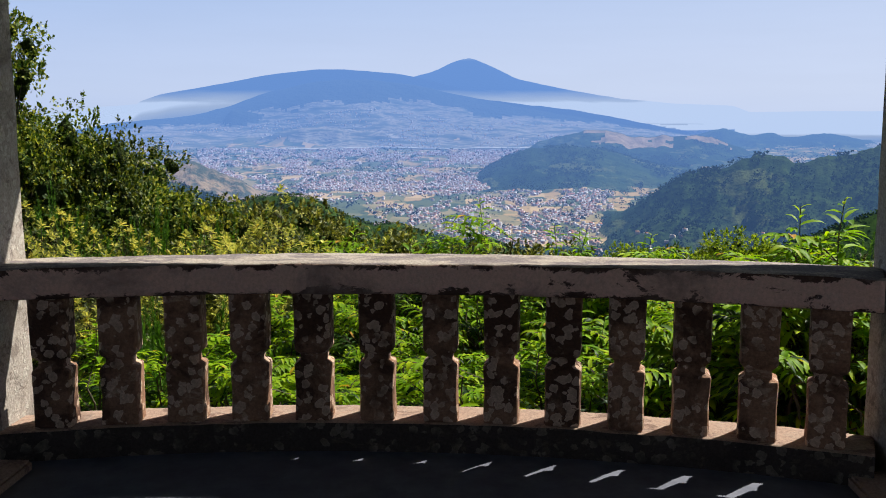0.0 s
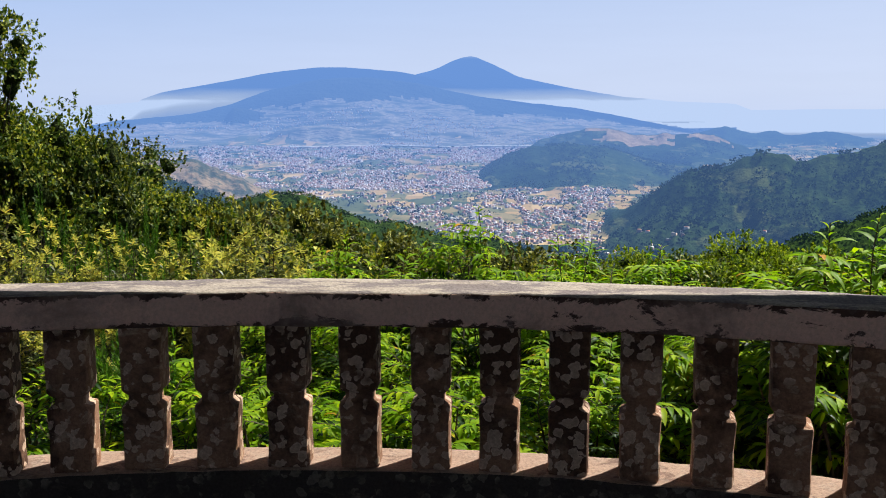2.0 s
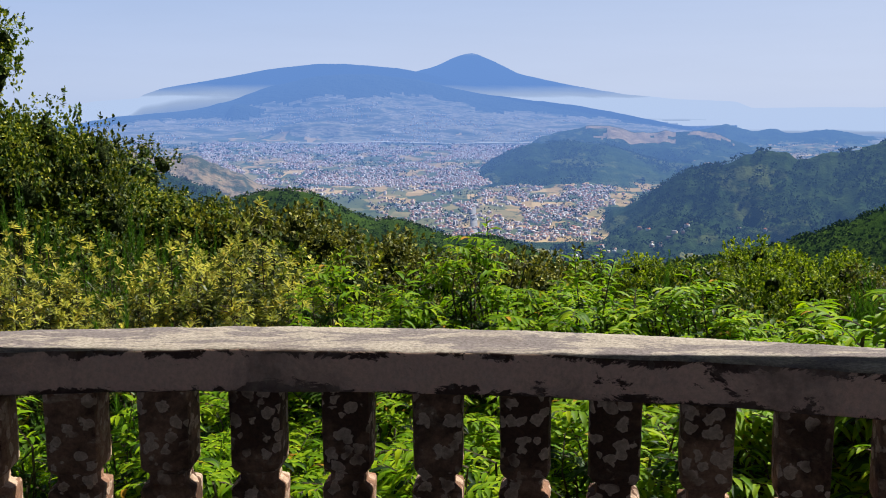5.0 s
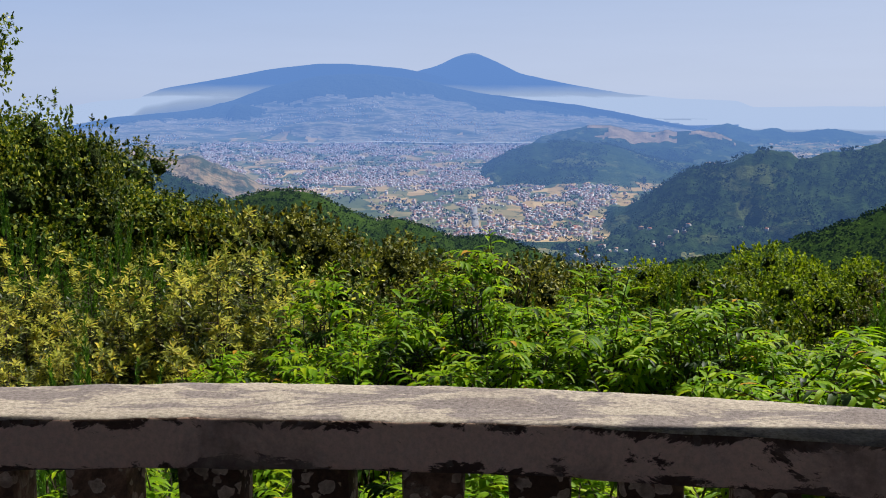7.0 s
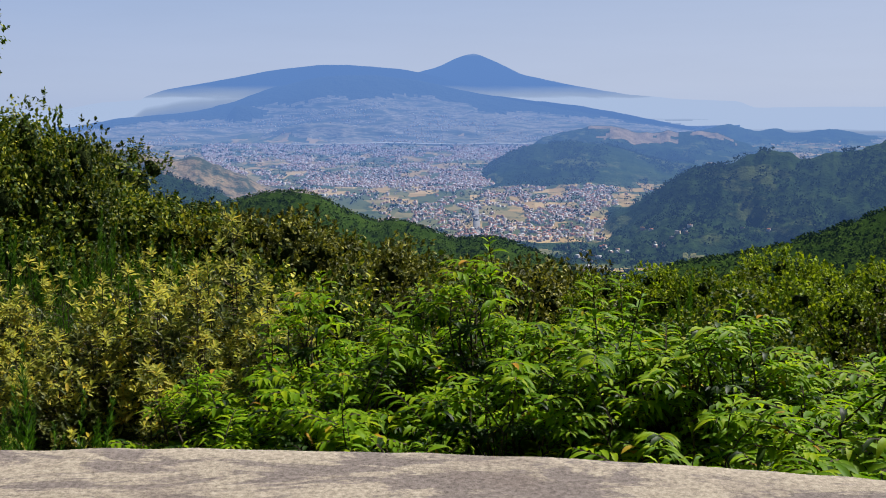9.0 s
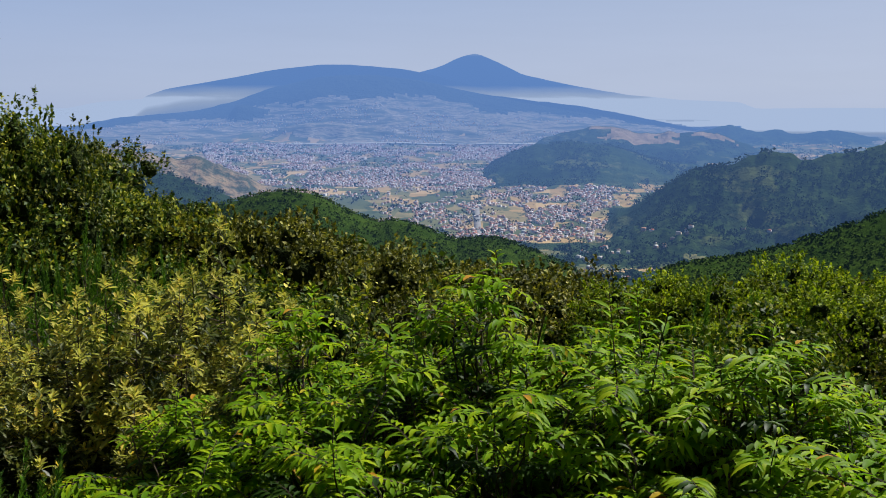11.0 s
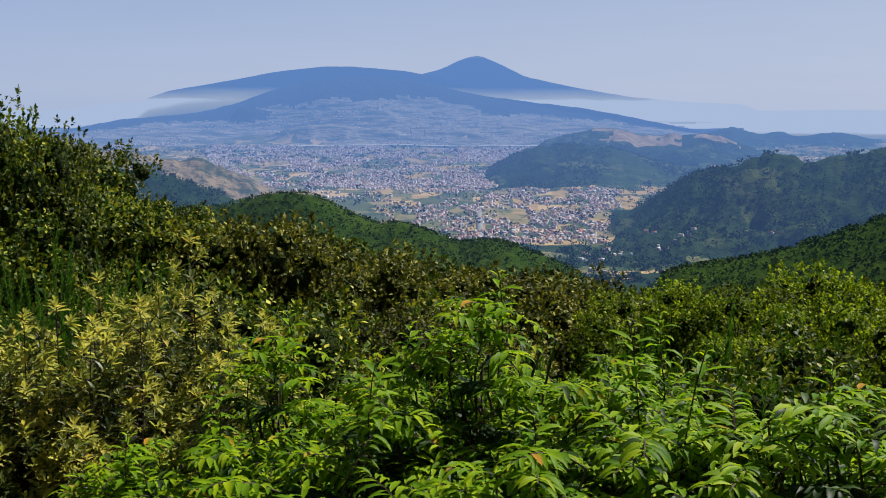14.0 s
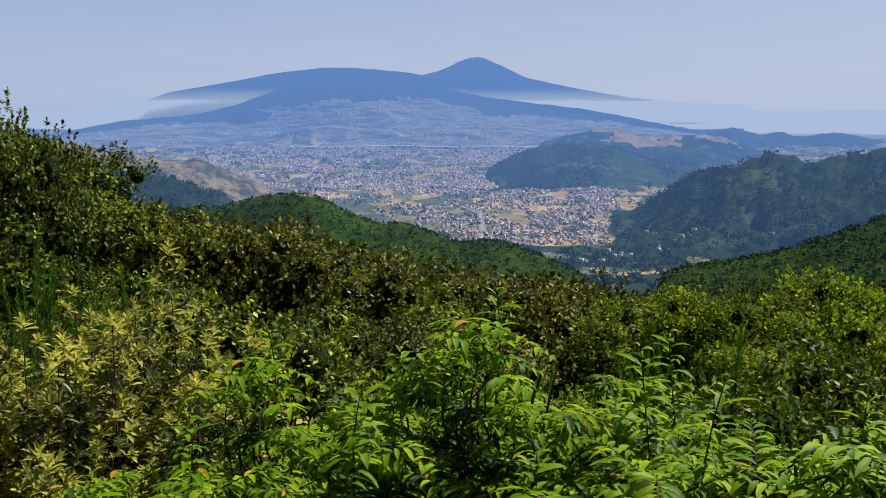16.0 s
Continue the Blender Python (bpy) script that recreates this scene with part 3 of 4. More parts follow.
for i in range(13):
    bm = baluster_bm()
    p, a = arc_point(0.316 + (i - 6) * (0.2955 if i < 6 else 0.283), 0.125)
    m = pose(p.x, p.y, 0.14, 0, 0, -math.degrees(a) * (0.5 if i < 6 else 0.85) + random.uniform(-1.5, 1.5)) @ Matrix.Diagonal((1.06 if i < 5 else 1.0, 1.0, 1.0, 1.0))
    bm.transform(m)
    rough(bm, 0.004, 13)
    rough(bm, 0.0025, 45)
    part("baluster", bm, BALUSTER_MAT, balustrade)


def post(x, y):
    bm = box_bm(x - 0.17, x + 0.17, y - 0.18, y + 0.18, -0.3, 3.0, 0.015)
    bmesh.ops.subdivide_edges(bm, edges=[e for e in bm.edges if e.calc_length() > 1], cuts=30)
    rough(bm, 0.006, 5)
    return tagged(mesh_ob("post", bm, POST_MAT), "square plastered concrete post at the end of the balustrade", "post", "terrace posts", kind="structure")


post(-2.155, 3.61)
post(2.125, 3.42)
slab = sweep(-3.4, 3.9, [(-1.6, -0.2), (0.03, -0.2), (0.03, 0.0), (-1.6, 0.0)], 0.1, 0.0)
rest = bpy.data.meshes.new("floor")
box_bm(-5, 5, -4.2, 2.4, -0.21, -0.004).to_mesh(rest)
slab.from_mesh(rest)
bpy.data.meshes.remove(rest)
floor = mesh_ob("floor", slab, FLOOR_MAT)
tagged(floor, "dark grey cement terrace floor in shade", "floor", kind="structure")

hill = mesh_ob("ground", box_bm(-60, 60, -80, 3.40, -6.0, -0.22), SOIL)
tagged(hill, "level earth of the hilltop under the terrace", "landscape", kind="structure")

# low kerbs along both sides of the terrace, running back from the posts
for x0, x1 in ((-2.4, -1.80), (1.78, 2.5)):
    kerb = mesh_ob("trim", rough(box_bm(x0, x1, -4.2, 3.34, -0.1, 0.045, 0.012), 0.003, 6), PLINTH_TOP)
    tagged(kerb, "low worn concrete kerb along the side of the terrace", "kerb", kind="structure")

# plain roof and back wall, out of view, added to cut light on the terrace
ceiling = mesh_ob("ceiling", box_bm(-5, 5, -4.2, 4.9, 3.0, 3.2), PLASTER)
tagged(ceiling, "plain plastered ceiling, unseen, added to shade the terrace", "ceiling", kind="structure")
wall = mesh_ob("unseen_back_wall", box_bm(-5, 5, -4.4, -4.2, -0.2, 3.2), PLASTER)
tagged(wall, "plain plastered wall, unseen, added to dim the terrace", "wall", kind="structure")


# ---- plants ----
rng = np.random.default_rng(7)
LANCE = [(0.0, 0.0), (0.22, 0.088), (0.5, 0.112), (0.78, 0.072), (1.0, 0.0)]
LANCE_PLAIN = [(0.0, 0.0), (0.3, 0.11), (0.68, 0.10), (1.0, 0.0)]
OVAL = [(0.0, 0.0), (0.38, 0.155), (0.72, 0.15), (1.0, 0.0)]


def unit(v):
    return v / np.maximum(np.linalg.norm(v, axis=-1, keepdims=True), 1e-9)


def blades(base, along, size, shape, droop=0.35, fold=0.25):
    """Leaf blades with a midrib, a fold and a hanging tip. Returns vertices and triangles."""
    base, along, size = np.asarray(base), unit(np.asarray(along)), np.asarray(size)[:, None, None]
    side = np.cross(along, (0, 0, 1.0))
    side = unit(side + rng.normal(0, 0.12, side.shape))
    nrm = unit(np.cross(side, along))
    tmpl = [(0.0, 0.0, 0.0)]
    for x, h in shape[1:-1]:
        tmpl += [(x, h, fold * h), (x, 0, 0), (x, -h, fold * h)]
    tmpl.append((1.0, 0.0, 0.0))
    T = np.array(tmpl)
    hang = (droop * rng.uniform(0.55, 1.5, len(base)))[:, None, None] * T[None, :, 0:1] ** 2
    V = base[:, None] + size * ((T[None, :, 0:1] - 0.35 * hang) * along[:, None] + T[None, :, 1:2] * side[:, None] + T[None, :, 2:3] * nrm[:, None] - hang * np.array([0, 0, 1.0]))
    tri = [(0, 2, 1), (0, 3, 2)]
    k = len(shape) - 2
    for i in range(k - 1):
        a, b = 1 + 3 * i, 4 + 3 * i
        tri += [(a, a + 1, b + 1), (a, b + 1, b), (a + 1, a + 2, b + 2), (a + 1, b + 2, b + 1)]
    e = 1 + 3 * (k - 1)
    tri += [(e, e + 1, e + 3), (e + 1, e + 2, e + 3)]
    nv = T.shape[0]
    F = (np.array(tri)[None] + (np.arange(len(base)) * nv)[:, None, None]).reshape(-1, 3)
    return V.reshape(-1, 3), F


def flakes(base, along, size, wide=0.42, face=None):
    """Small folded four-cornered leaves for plants farther off; face: the way their upper sides turn."""
    base, along, size = np.asarray(base), unit(np.asarray(along)), np.asarray(size)[:, None]
    side = unit(np.cross(along, rng.normal(0, 1, along.shape) if face is None else face))
    nrm = np.cross(side, along)
    mid = base + along * size * 0.5
    V = np.stack([base, mid + side * size * wide * 0.5 + nrm * size * 0.1, base + along * size, mid - side * size * wide * 0.5 + nrm * size * 0.1], 1)
    F = (np.array([(0, 1, 2), (0, 2, 3)])[None] + (np.arange(len(base)) * 4)[:, None, None]).reshape(-1, 3)
    return V.reshape(-1, 3), F


def joined(chunks):
    """Chunks of (vertices, triangles, material index) as one set of arrays."""
    V, F, M, o = [], [], [], 0
    for v, f, mi in chunks:
        V.append(v)
        F.append(f + o)
        M.append(np.full(len(f), mi))
        o += len(v)
    return np.concatenate(V), np.concatenate(F), np.concatenate(M)


def tube(bm, pts, r0, r1, sides=5):
    rings = []
    for i, p in enumerate(pts):
        r = r0 + (r1 - r0) * i / (len(pts) - 1)
        d = (pts[min(i + 1, len(pts) - 1)] - pts[max(i - 1, 0)]).normalized()
        q = d.to_track_quat("Z", "Y")
        rings.append([bm.verts.new(p + q @ Vector((math.cos(6.283 * j / sides) * r, math.sin(6.283 * j / sides) * r, 0))) for j in range(sides)])
    for a, b in zip(rings, rings[1:]):
        for j in range(sides):
            bm.faces.new((a[j], a[(j + 1) % sides], b[(j + 1) % sides], b[j]))


def bent(a, b, sway, n=5):
    a, b = Vector(a), Vector(b)
    w = Vector(rng.normal(0, sway, 3))
    return [a.lerp(b, i / n) + w * math.sin(math.pi * i / n) for i in range(n + 1)]


def shoot_leaves(p0, p1, n, length, spread, young, jitter=0.25, top_tuft=4):
    """Leaves set spirally along a shoot from p0 to p1, larger in its middle, opening upwards at its tip."""
    p0, p1 = np.array(p0), np.array(p1)
    t = (np.arange(n) + 0.5) / n
    ax = unit(p1 - p0)
    ph = np.arange(n) * 2.399 + rng.uniform(0, 6.28)
    e1 = unit(np.cross(ax, (0.3, 0.9, 0.1)))
    e2 = np.cross(ax, e1)
    out = np.cos(ph)[:, None] * e1 + np.sin(ph)[:, None] * e2
    tilt = spread * (1 - 0.6 * t ** 3)[:, None]
    d = unit(out * tilt + ax * (1.05 - tilt * 0.6) + rng.normal(0, jitter * 0.5, (n, 3)))
    size = length * (0.75 + 0.45 * np.sin(np.pi * np.clip(t * 0.9, 0, 1))) * rng.uniform(0.75, 1.2, n)
    size[-top_tuft:] *= 0.65
    return p0 + (p1 - p0) * t[:, None], d, size, t > young


def spray(start, ctrl, end, n, length):
    """Leaves in two flat ranks along an arching shoot, hanging outwards from it like a feather."""
    t = (np.arange(n) + 0.7) / n
    t1 = t[:, None]
    p = (1 - t1) ** 2 * start + 2 * t1 * (1 - t1) * ctrl + t1 ** 2 * end
    tan = unit(2 * (1 - t1) * (ctrl - start) + 2 * t1 * (end - ctrl))
    side = unit(np.cross(tan, (0, 0, 1.0)) + rng.normal(0, 0.10, (n, 3)))
    sgn = np.where(np.arange(n) % 2 == 0, 1.0, -1.0)[:, None]
    ahead = (0.45 + 1.2 * t ** 5)[:, None]
    d = unit(side * sgn + tan * ahead + (0, 0, 0.16) + rng.normal(0, 0.11, (n, 3)))
    size = length * (0.62 + 0.5 * np.sin(np.pi * np.clip(t * 0.93, 0, 1))) * rng.uniform(0.8, 1.15, n)
    size[-3:] *= 0.62
    return p, d, size


def rosette(p, axis, n, length):
    """A whorl of leaves round the tip of a twig, flat outside and upright within."""
    t = (np.arange(n) + 0.5) / n
    ph = np.arange(n) * 2.399 + rng.uniform(0, 6.28)
    e1 = unit(np.cross(axis, (0.31, 0.88, 0.12)))
    e2 = np.cross(axis, e1)
    tilt = np.radians(88 - 70 * t + rng.normal(0, 9, n))[:, None]
    d = np.sin(tilt) * (np.cos(ph)[:, None] * e1 + np.sin(ph)[:, None] * e2) + np.cos(tilt) * axis
    return p + axis * (t * length * 0.7)[:, None], d, length * (1.05 - 0.45 * t) * rng.uniform(0.8, 1.15, n)


def chestnut(name, height, radius, shoots, label, leaders=1):
    """Chestnut sprout: several stems from one stool, arching feathery shoots with long lance-shaped leaves."""
    root = tagged(new(name), label, "shrub", "chestnut shrubs below the terrace")
    bm, chunks = bmesh.new(), []
    boughs = []                                   # the shoots stand in fans, with shaded gaps between
    for k in range(max(7, shoots // 8)):
        a, q = k * 2.399 + rng.normal(0, 0.25), math.sqrt((k + 0.4) / max(7, shoots // 8))
        boughs.append((a, q, height * (1 - 0.30 * q ** 2) * rng.uniform(0.70, 0.98)))
    for i in range(shoots):
        lead = i < leaders
        a, q, crest = boughs[i % len(boughs)]
        b = a + rng.normal(0, 0.75)
        out = np.array([math.cos(b), math.sin(b), 0])
        low = i % 5 in (0, 3)
        ln = rng.uniform(0.42, 0.78)
        if lead:
            end = np.array([0, 0, height]) if i == 0 else np.array([math.cos(a) * radius * 0.55, math.sin(a) * radius * 0.55, height * 0.88])
            ln = 0.55
            start, ctrl = end - np.array([0.06, 0.03, ln]), end - np.array([0.06, -0.02, ln * 0.45])
        else:
            top = crest - (rng.uniform(0.25, 0.6) if low else rng.uniform(0.0, 0.16))
            up = rng.uniform(0.45, 0.80)
            flat = math.sqrt(1 - up * up)
            end = np.array([math.cos(a) * q * radius * 0.8, math.sin(a) * q * radius * 0.8, top]) + out * rng.uniform(0.08, 0.30)
            ctrl = end - out * ln * 0.42 + np.array([0, 0, ln * rng.uniform(-0.06, 0.06)])
            start = ctrl - out * ln * 0.5 * flat - np.array([0, 0, ln * 0.5 * up])
        foot = (start[0] * 0.3, start[1] * 0.3, -0.2) if i % 5 == 0 else (start[0] * 0.75, start[1] * 0.75, max(0.05, start[2] - 0.45))
        tube(bm, bent(foot, start, 0.05, 3), 0.010, 0.006, 4)
        s0, c0, e0 = Vector(start), Vector(ctrl), Vector(end)
        tube(bm, [s0 * (1 - t) ** 2 + c0 * 2 * t * (1 - t) + e0 * t * t for t in (0, 0.33, 0.67, 1)], 0.006, 0.003, 3)
        if lead:
            p, d, sz, y = shoot_leaves(start, end, 30, 0.150, 1.3, 0.15, 0.2)
        else:
            p, d, sz = spray(start, ctrl, end, int(ln * 42), 0.142)
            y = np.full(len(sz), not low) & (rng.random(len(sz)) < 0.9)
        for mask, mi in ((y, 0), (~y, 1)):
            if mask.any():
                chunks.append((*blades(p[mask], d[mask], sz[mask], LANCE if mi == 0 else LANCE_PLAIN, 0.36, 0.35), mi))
    m = shoots * 4                                # older leaves lower down inside the shrub, darkened for the shade there
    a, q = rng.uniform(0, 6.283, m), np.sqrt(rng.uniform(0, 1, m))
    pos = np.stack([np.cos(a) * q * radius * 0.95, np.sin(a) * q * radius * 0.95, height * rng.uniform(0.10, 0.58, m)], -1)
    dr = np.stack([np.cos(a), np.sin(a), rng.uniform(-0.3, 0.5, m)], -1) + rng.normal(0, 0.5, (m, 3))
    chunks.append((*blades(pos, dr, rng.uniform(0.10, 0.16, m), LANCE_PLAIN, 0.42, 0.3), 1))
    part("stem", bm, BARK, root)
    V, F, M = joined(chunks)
    crown = new("crown", np_mesh("crown", V, F, [CHESTNUT_YOUNG, CHESTNUT_OLD_SHADED], M))
    crown.parent = root
    return root


def laurel(name, height, radius, spires, label):
    """Laurel bush: upright spires of leaf whorls, the newest whorls pale yellow, the older ones grey-green."""
    root = tagged(new(name), label, "shrub", "yellow-tipped laurel bushes")
    bm, chunks = bmesh.new(), []
    tube(bm, bent((0, 0, -0.4), (0, 0, height * 0.6), 0.06), 0.04, 0.015, 6)
    up = np.array([0, 0, 1.0])
    for i in range(spires):
        a, q = i * 2.399 + rng.normal(0, 0.3), math.sqrt((i + 0.3) / spires)
        top = height if i == 0 else height * (1 - 0.42 * q ** 2) * rng.uniform(0.58, 0.97)
        foot = np.array([math.cos(a) * q * radius, math.sin(a) * q * radius, 0])
        tip = foot + up * top + np.append(rng.normal(0, 0.03, 2), 0)
        low = np.array([foot[0] * 0.8, foot[1] * 0.8, top * 0.5])
        tube(bm, bent((0, 0, 0.15), low, 0.05, 2), 0.014, 0.008, 4)
        tube(bm, [Vector(low), Vector(tip)], 0.008, 0.003, 4)
        levels = 10
        for k in range(levels):
            for j in range(1 if k == 0 else 3):
                b = rng.uniform(0, 6.283)
                side = np.array([math.cos(b), math.sin(b), 0])
                reach = 0.0 if k == 0 else (0.05 + 0.022 * k) * rng.uniform(0.7, 1.5)
                p = tip + (low - tip) * (k * 0.082 * rng.uniform(0.85, 1.15)) + side * reach
                ax = unit(up + side * (0.08 if k == 0 else rng.uniform(0.4, 1.0)))
                if k:
                    tube(bm, [Vector(p - side * reach - up * 0.05), Vector(p)], 0.004, 0.002, 3)
                bs, d, sz = rosette(p, ax, 16 if k == 0 else 11, 0.098)
                mi = 0 if k == 0 or (k <= 3 and rng.random() < 0.7) else (1 if k <= 6 and rng.random() < 0.7 else 2)
                chunks.append((*(blades(bs, d, sz, OVAL, 0.10, 0.5) if mi < 2 else flakes(bs, d, sz, 0.36, d * 0.3 + up)), mi))
    # inner old leaves, their dark colour standing in for shade
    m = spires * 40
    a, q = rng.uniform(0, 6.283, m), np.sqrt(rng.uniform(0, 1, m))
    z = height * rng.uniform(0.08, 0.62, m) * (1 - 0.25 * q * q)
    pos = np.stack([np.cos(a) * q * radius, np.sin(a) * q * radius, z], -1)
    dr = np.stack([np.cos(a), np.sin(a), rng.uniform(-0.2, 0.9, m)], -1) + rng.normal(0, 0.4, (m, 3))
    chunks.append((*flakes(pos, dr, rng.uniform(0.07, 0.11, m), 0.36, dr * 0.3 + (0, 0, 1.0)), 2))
    part("stem", bm, BARK, root)
    V, F, M = joined(chunks)
    crown = new("crown", np_mesh("crown", V, F, [LAUREL_TIP, LAUREL_MID, LAUREL_OLD_SHADED], M))
    crown.parent = root
    return root


def heath(name, height, radius, plumes, label):
    """Tree heath: feathery upright plumes of fine needles."""
    root = tagged(new(name), label, "shrub", "tree heath bushes")
    bm, B, D, S = bmesh.new(), [], [], []
    for i in range(plumes):
        a, q = rng.uniform(0, 6.283), math.sqrt(rng.uniform(0, 1))
        top = height * (1 - 0.45 * q * q) * rng.uniform(0.6, 1.0)
        end = np.array([math.cos(a) * q * radius, math.sin(a) * q * radius, top])
        ln = rng.uniform(0.35, 0.6)
        start = end - unit(np.array([math.cos(a) * q * 0.5, math.sin(a) * q * 0.5, 1.0])) * ln
        tube(bm, bent((0, 0, -0.3), start, 0.06, 3), 0.010, 0.004, 4)
        n = 120
        t = rng.uniform(0, 1, n)
        ax = unit(end - start)
        off = unit(rng.normal(0, 1, (n, 3)))
        B.append(start + (end - start) * t[:, None])
        D.append(unit(ax * 1.3 + off * 0.8))
        S.append(0.06 * (1.15 - 0.7 * t) * rng.uniform(0.7, 1.3, n))
    part("stem", bm, BARK, root)
    V, F = flakes(np.concatenate(B), np.concatenate(D), np.concatenate(S), 0.13)
    crown = new("crown", np_mesh("crown", V, F, [HEATH]))
    crown.parent = root
    return root


def tree(name, height, radius, leaf, leaves, material, label, group, lobes=14):
    """Small tree: tapered trunk, limbs, and a crown of leafy lobes with gaps between them, round dark cores that stand
    for inner shade.
    """
    root = tagged(new(name), label, "tree", group)
    bm = bmesh.new()
    tube(bm, bent((0, 0, -0.6), (0, 0, height * 0.62), 0.12), 0.05 * height / 3, 0.02 * height / 3, 7)
    B, D, S, N, cores = [], [], [], [], []
    ball = bmesh.new()
    bmesh.ops.create_icosphere(ball, subdivisions=1, radius=1.0)
    ball.verts.index_update()
    bv, bf = np.array([v.co[:] for v in ball.verts]), np.array([[v.index for v in f.verts] for f in ball.faces])
    ball.free()
    for i in range(lobes):
        a = i * 2.399 + rng.normal(0, 0.4)
        h = 0.24 + 0.61 * (i + 0.5) / lobes
        q = radius * math.sqrt(max(0.05, 1 - ((h - 0.48) / 0.52) ** 2)) * rng.uniform(0.45, 0.85)
        c = np.array([math.cos(a) * q, math.sin(a) * q, h * height * rng.uniform(0.92, 1.04)])
        r = radius * rng.uniform(0.24, 0.40)
        tube(bm, bent((0, 0, c[2] * 0.55), c, 0.06, 3), 0.02 * height / 3, 0.006, 4)
        n = int(leaves / lobes * 0.5)
        o = unit(rng.normal(0, 1, (n, 3)))
        o[:, 2] = np.where(o[:, 2] < -0.35, -o[:, 2], o[:, 2])
        B.append(c + o * (r * rng.uniform(0.45, 1.0, n))[:, None] * (1, 1, 0.85))
        D.append(unit(np.cross(o, rng.normal(0, 1, (n, 3))) + o * 0.35))
        N.append(o * 0.9 + rng.normal(0, 0.5, (n, 3)) + (0, 0, 0.6))
        S.append(leaf * rng.uniform(0.7, 1.3, n))
        tufts, each = int(leaves / lobes * 0.5 / 9), 9     # twigs that end in upright tufts of leaves
        o = unit(rng.normal(0, 1, (tufts, 3)))
        o[:, 2] = np.where(o[:, 2] < -0.2, -o[:, 2], o[:, 2])
        knot = c + o * (r * rng.uniform(0.85, 1.1, tufts))[:, None] * (1, 1, 0.9)
        ax = unit(o * 0.55 + (0, 0, 0.8) + rng.normal(0, 0.2, (tufts, 3)))
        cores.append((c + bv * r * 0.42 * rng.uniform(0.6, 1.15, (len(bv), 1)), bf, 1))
        d = unit(ax[:, None] * 0.75 + unit(rng.normal(0, 1, (tufts, each, 3))) * 0.75)
        B.append((knot[:, None] + ax[:, None] * rng.uniform(0, 1.3 * leaf, (tufts, each, 1))).reshape(-1, 3))
        D.append(d.reshape(-1, 3))
        N.append((ax[:, None] + 0.25 * rng.normal(0, 1, d.shape)).reshape(-1, 3))
        S.append(leaf * rng.uniform(0.65, 1.25, tufts * each))
    part("trunk", bm, BARK, root)
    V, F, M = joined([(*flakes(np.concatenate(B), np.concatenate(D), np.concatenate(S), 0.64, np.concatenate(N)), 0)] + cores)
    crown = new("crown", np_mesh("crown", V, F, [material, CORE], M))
    crown.parent = root
    return root


def ground_z(x, y):
    Y = y - EYE0[1]
    return float(land((x - EYE0[0]) / Y, Y)[0])


def set_out(kinds, spots, lean=4):
    """Puts plants out at (x, y, height of the tip): the first of each kind itself, then copies scaled to the height."""
    used = [False] * len(kinds)
    for i, (x, y, top) in enumerate(spots):
        k = i % len(kinds)
        ob, h = kinds[k]
        g = ground_z(x, y)
        s = max(0.35, (top - g) / h)
        w = 0.6 + 0.4 * s if s > 1 else 0.35 + 0.65 * s
        m = pose(x, y, g, rng.uniform(-lean, lean), rng.uniform(-lean, lean), rng.uniform(0, 360))
        c = copy_thing(ob, m) if used[k] else ob
        if not used[k]:
            ob.matrix_basis = m
        c.scale = (w, w, s)
        used[k] = True


CH_LABEL = "young chestnut sprout with bright yellow-green lance-shaped leaves"
chestnuts = [(chestnut("chestnut_shrub", 2.4, 0.95, 112, CH_LABEL, 1), 2.4), (chestnut("chestnut_shrub", 2.2, 1.0, 116, CH_LABEL, 0), 2.2),
             (chestnut("chestnut_shrub", 2.0, 0.95, 112, CH_LABEL, 0), 2.0), (chestnut("chestnut_shrub", 2.5, 0.8, 100, CH_LABEL, 1), 2.5)]
spots = [(0.11, 8.9, 0.70), (1.28, 7.6, 0.75), (2.02, 4.9, 1.22), (-0.55, 8.3, 0.42), (-1.1, 9.0, 0.40), (0.75, 7.8, 0.45), 
         (0.45, 6.7, 0.20), (-0.6, 7.2, 0.15), (1.55, 6.9, 0.2), (-1.5, 7.4, 0.0), 
         (-0.1, 7.8, 0.35), (0.9, 8.7, 0.50), (-1.9, 8.3, -0.1), (2.6, 5.2, 1.0), (1.72, 5.15, 0.95), (2.35, 4.75, 1.1), (1.88, 4.7, 1.05), (2.2, 5.4, 1.15), (2.9, 4.8, 1.1), (1.4, 4.85, 0.62), (0.8, 5.1, 0.42), (0.15, 4.9, 0.38), (-0.5, 5.2, 0.36), (-1.1, 4.95, 0.35),
         (-1.7, 5.3, 0.25), (0.5, 5.7, 0.2), (-0.9, 6.0, 0.05), (1.2, 5.9, 0.2), (-0.2, 6.2, 0.1), (2.0, 5.9, 0.85), (2.6, 6.1, 0.85), (3.2, 5.9, 0.7), (-2.2, 5.0, 0.3), (-1.6, 6.3, -0.05), 
         (2.8, 8.2, 0.55), (-1.3, 8.2, 0.22), (-0.4, 9.3, 0.32), (0.5, 9.5, 0.30), (1.4, 8.5, 0.48), (1.2, 9.6, 0.32), (0.3, 7.4, 0.32), (-0.9, 7.7, 0.18), (1.05, 6.9, 0.35),
         (1.0, 7.7, 0.55), (1.68, 7.5, 0.52), (1.95, 7.2, 0.35), (0.55, 8.2, 0.45)]
set_out(chestnuts, spots)

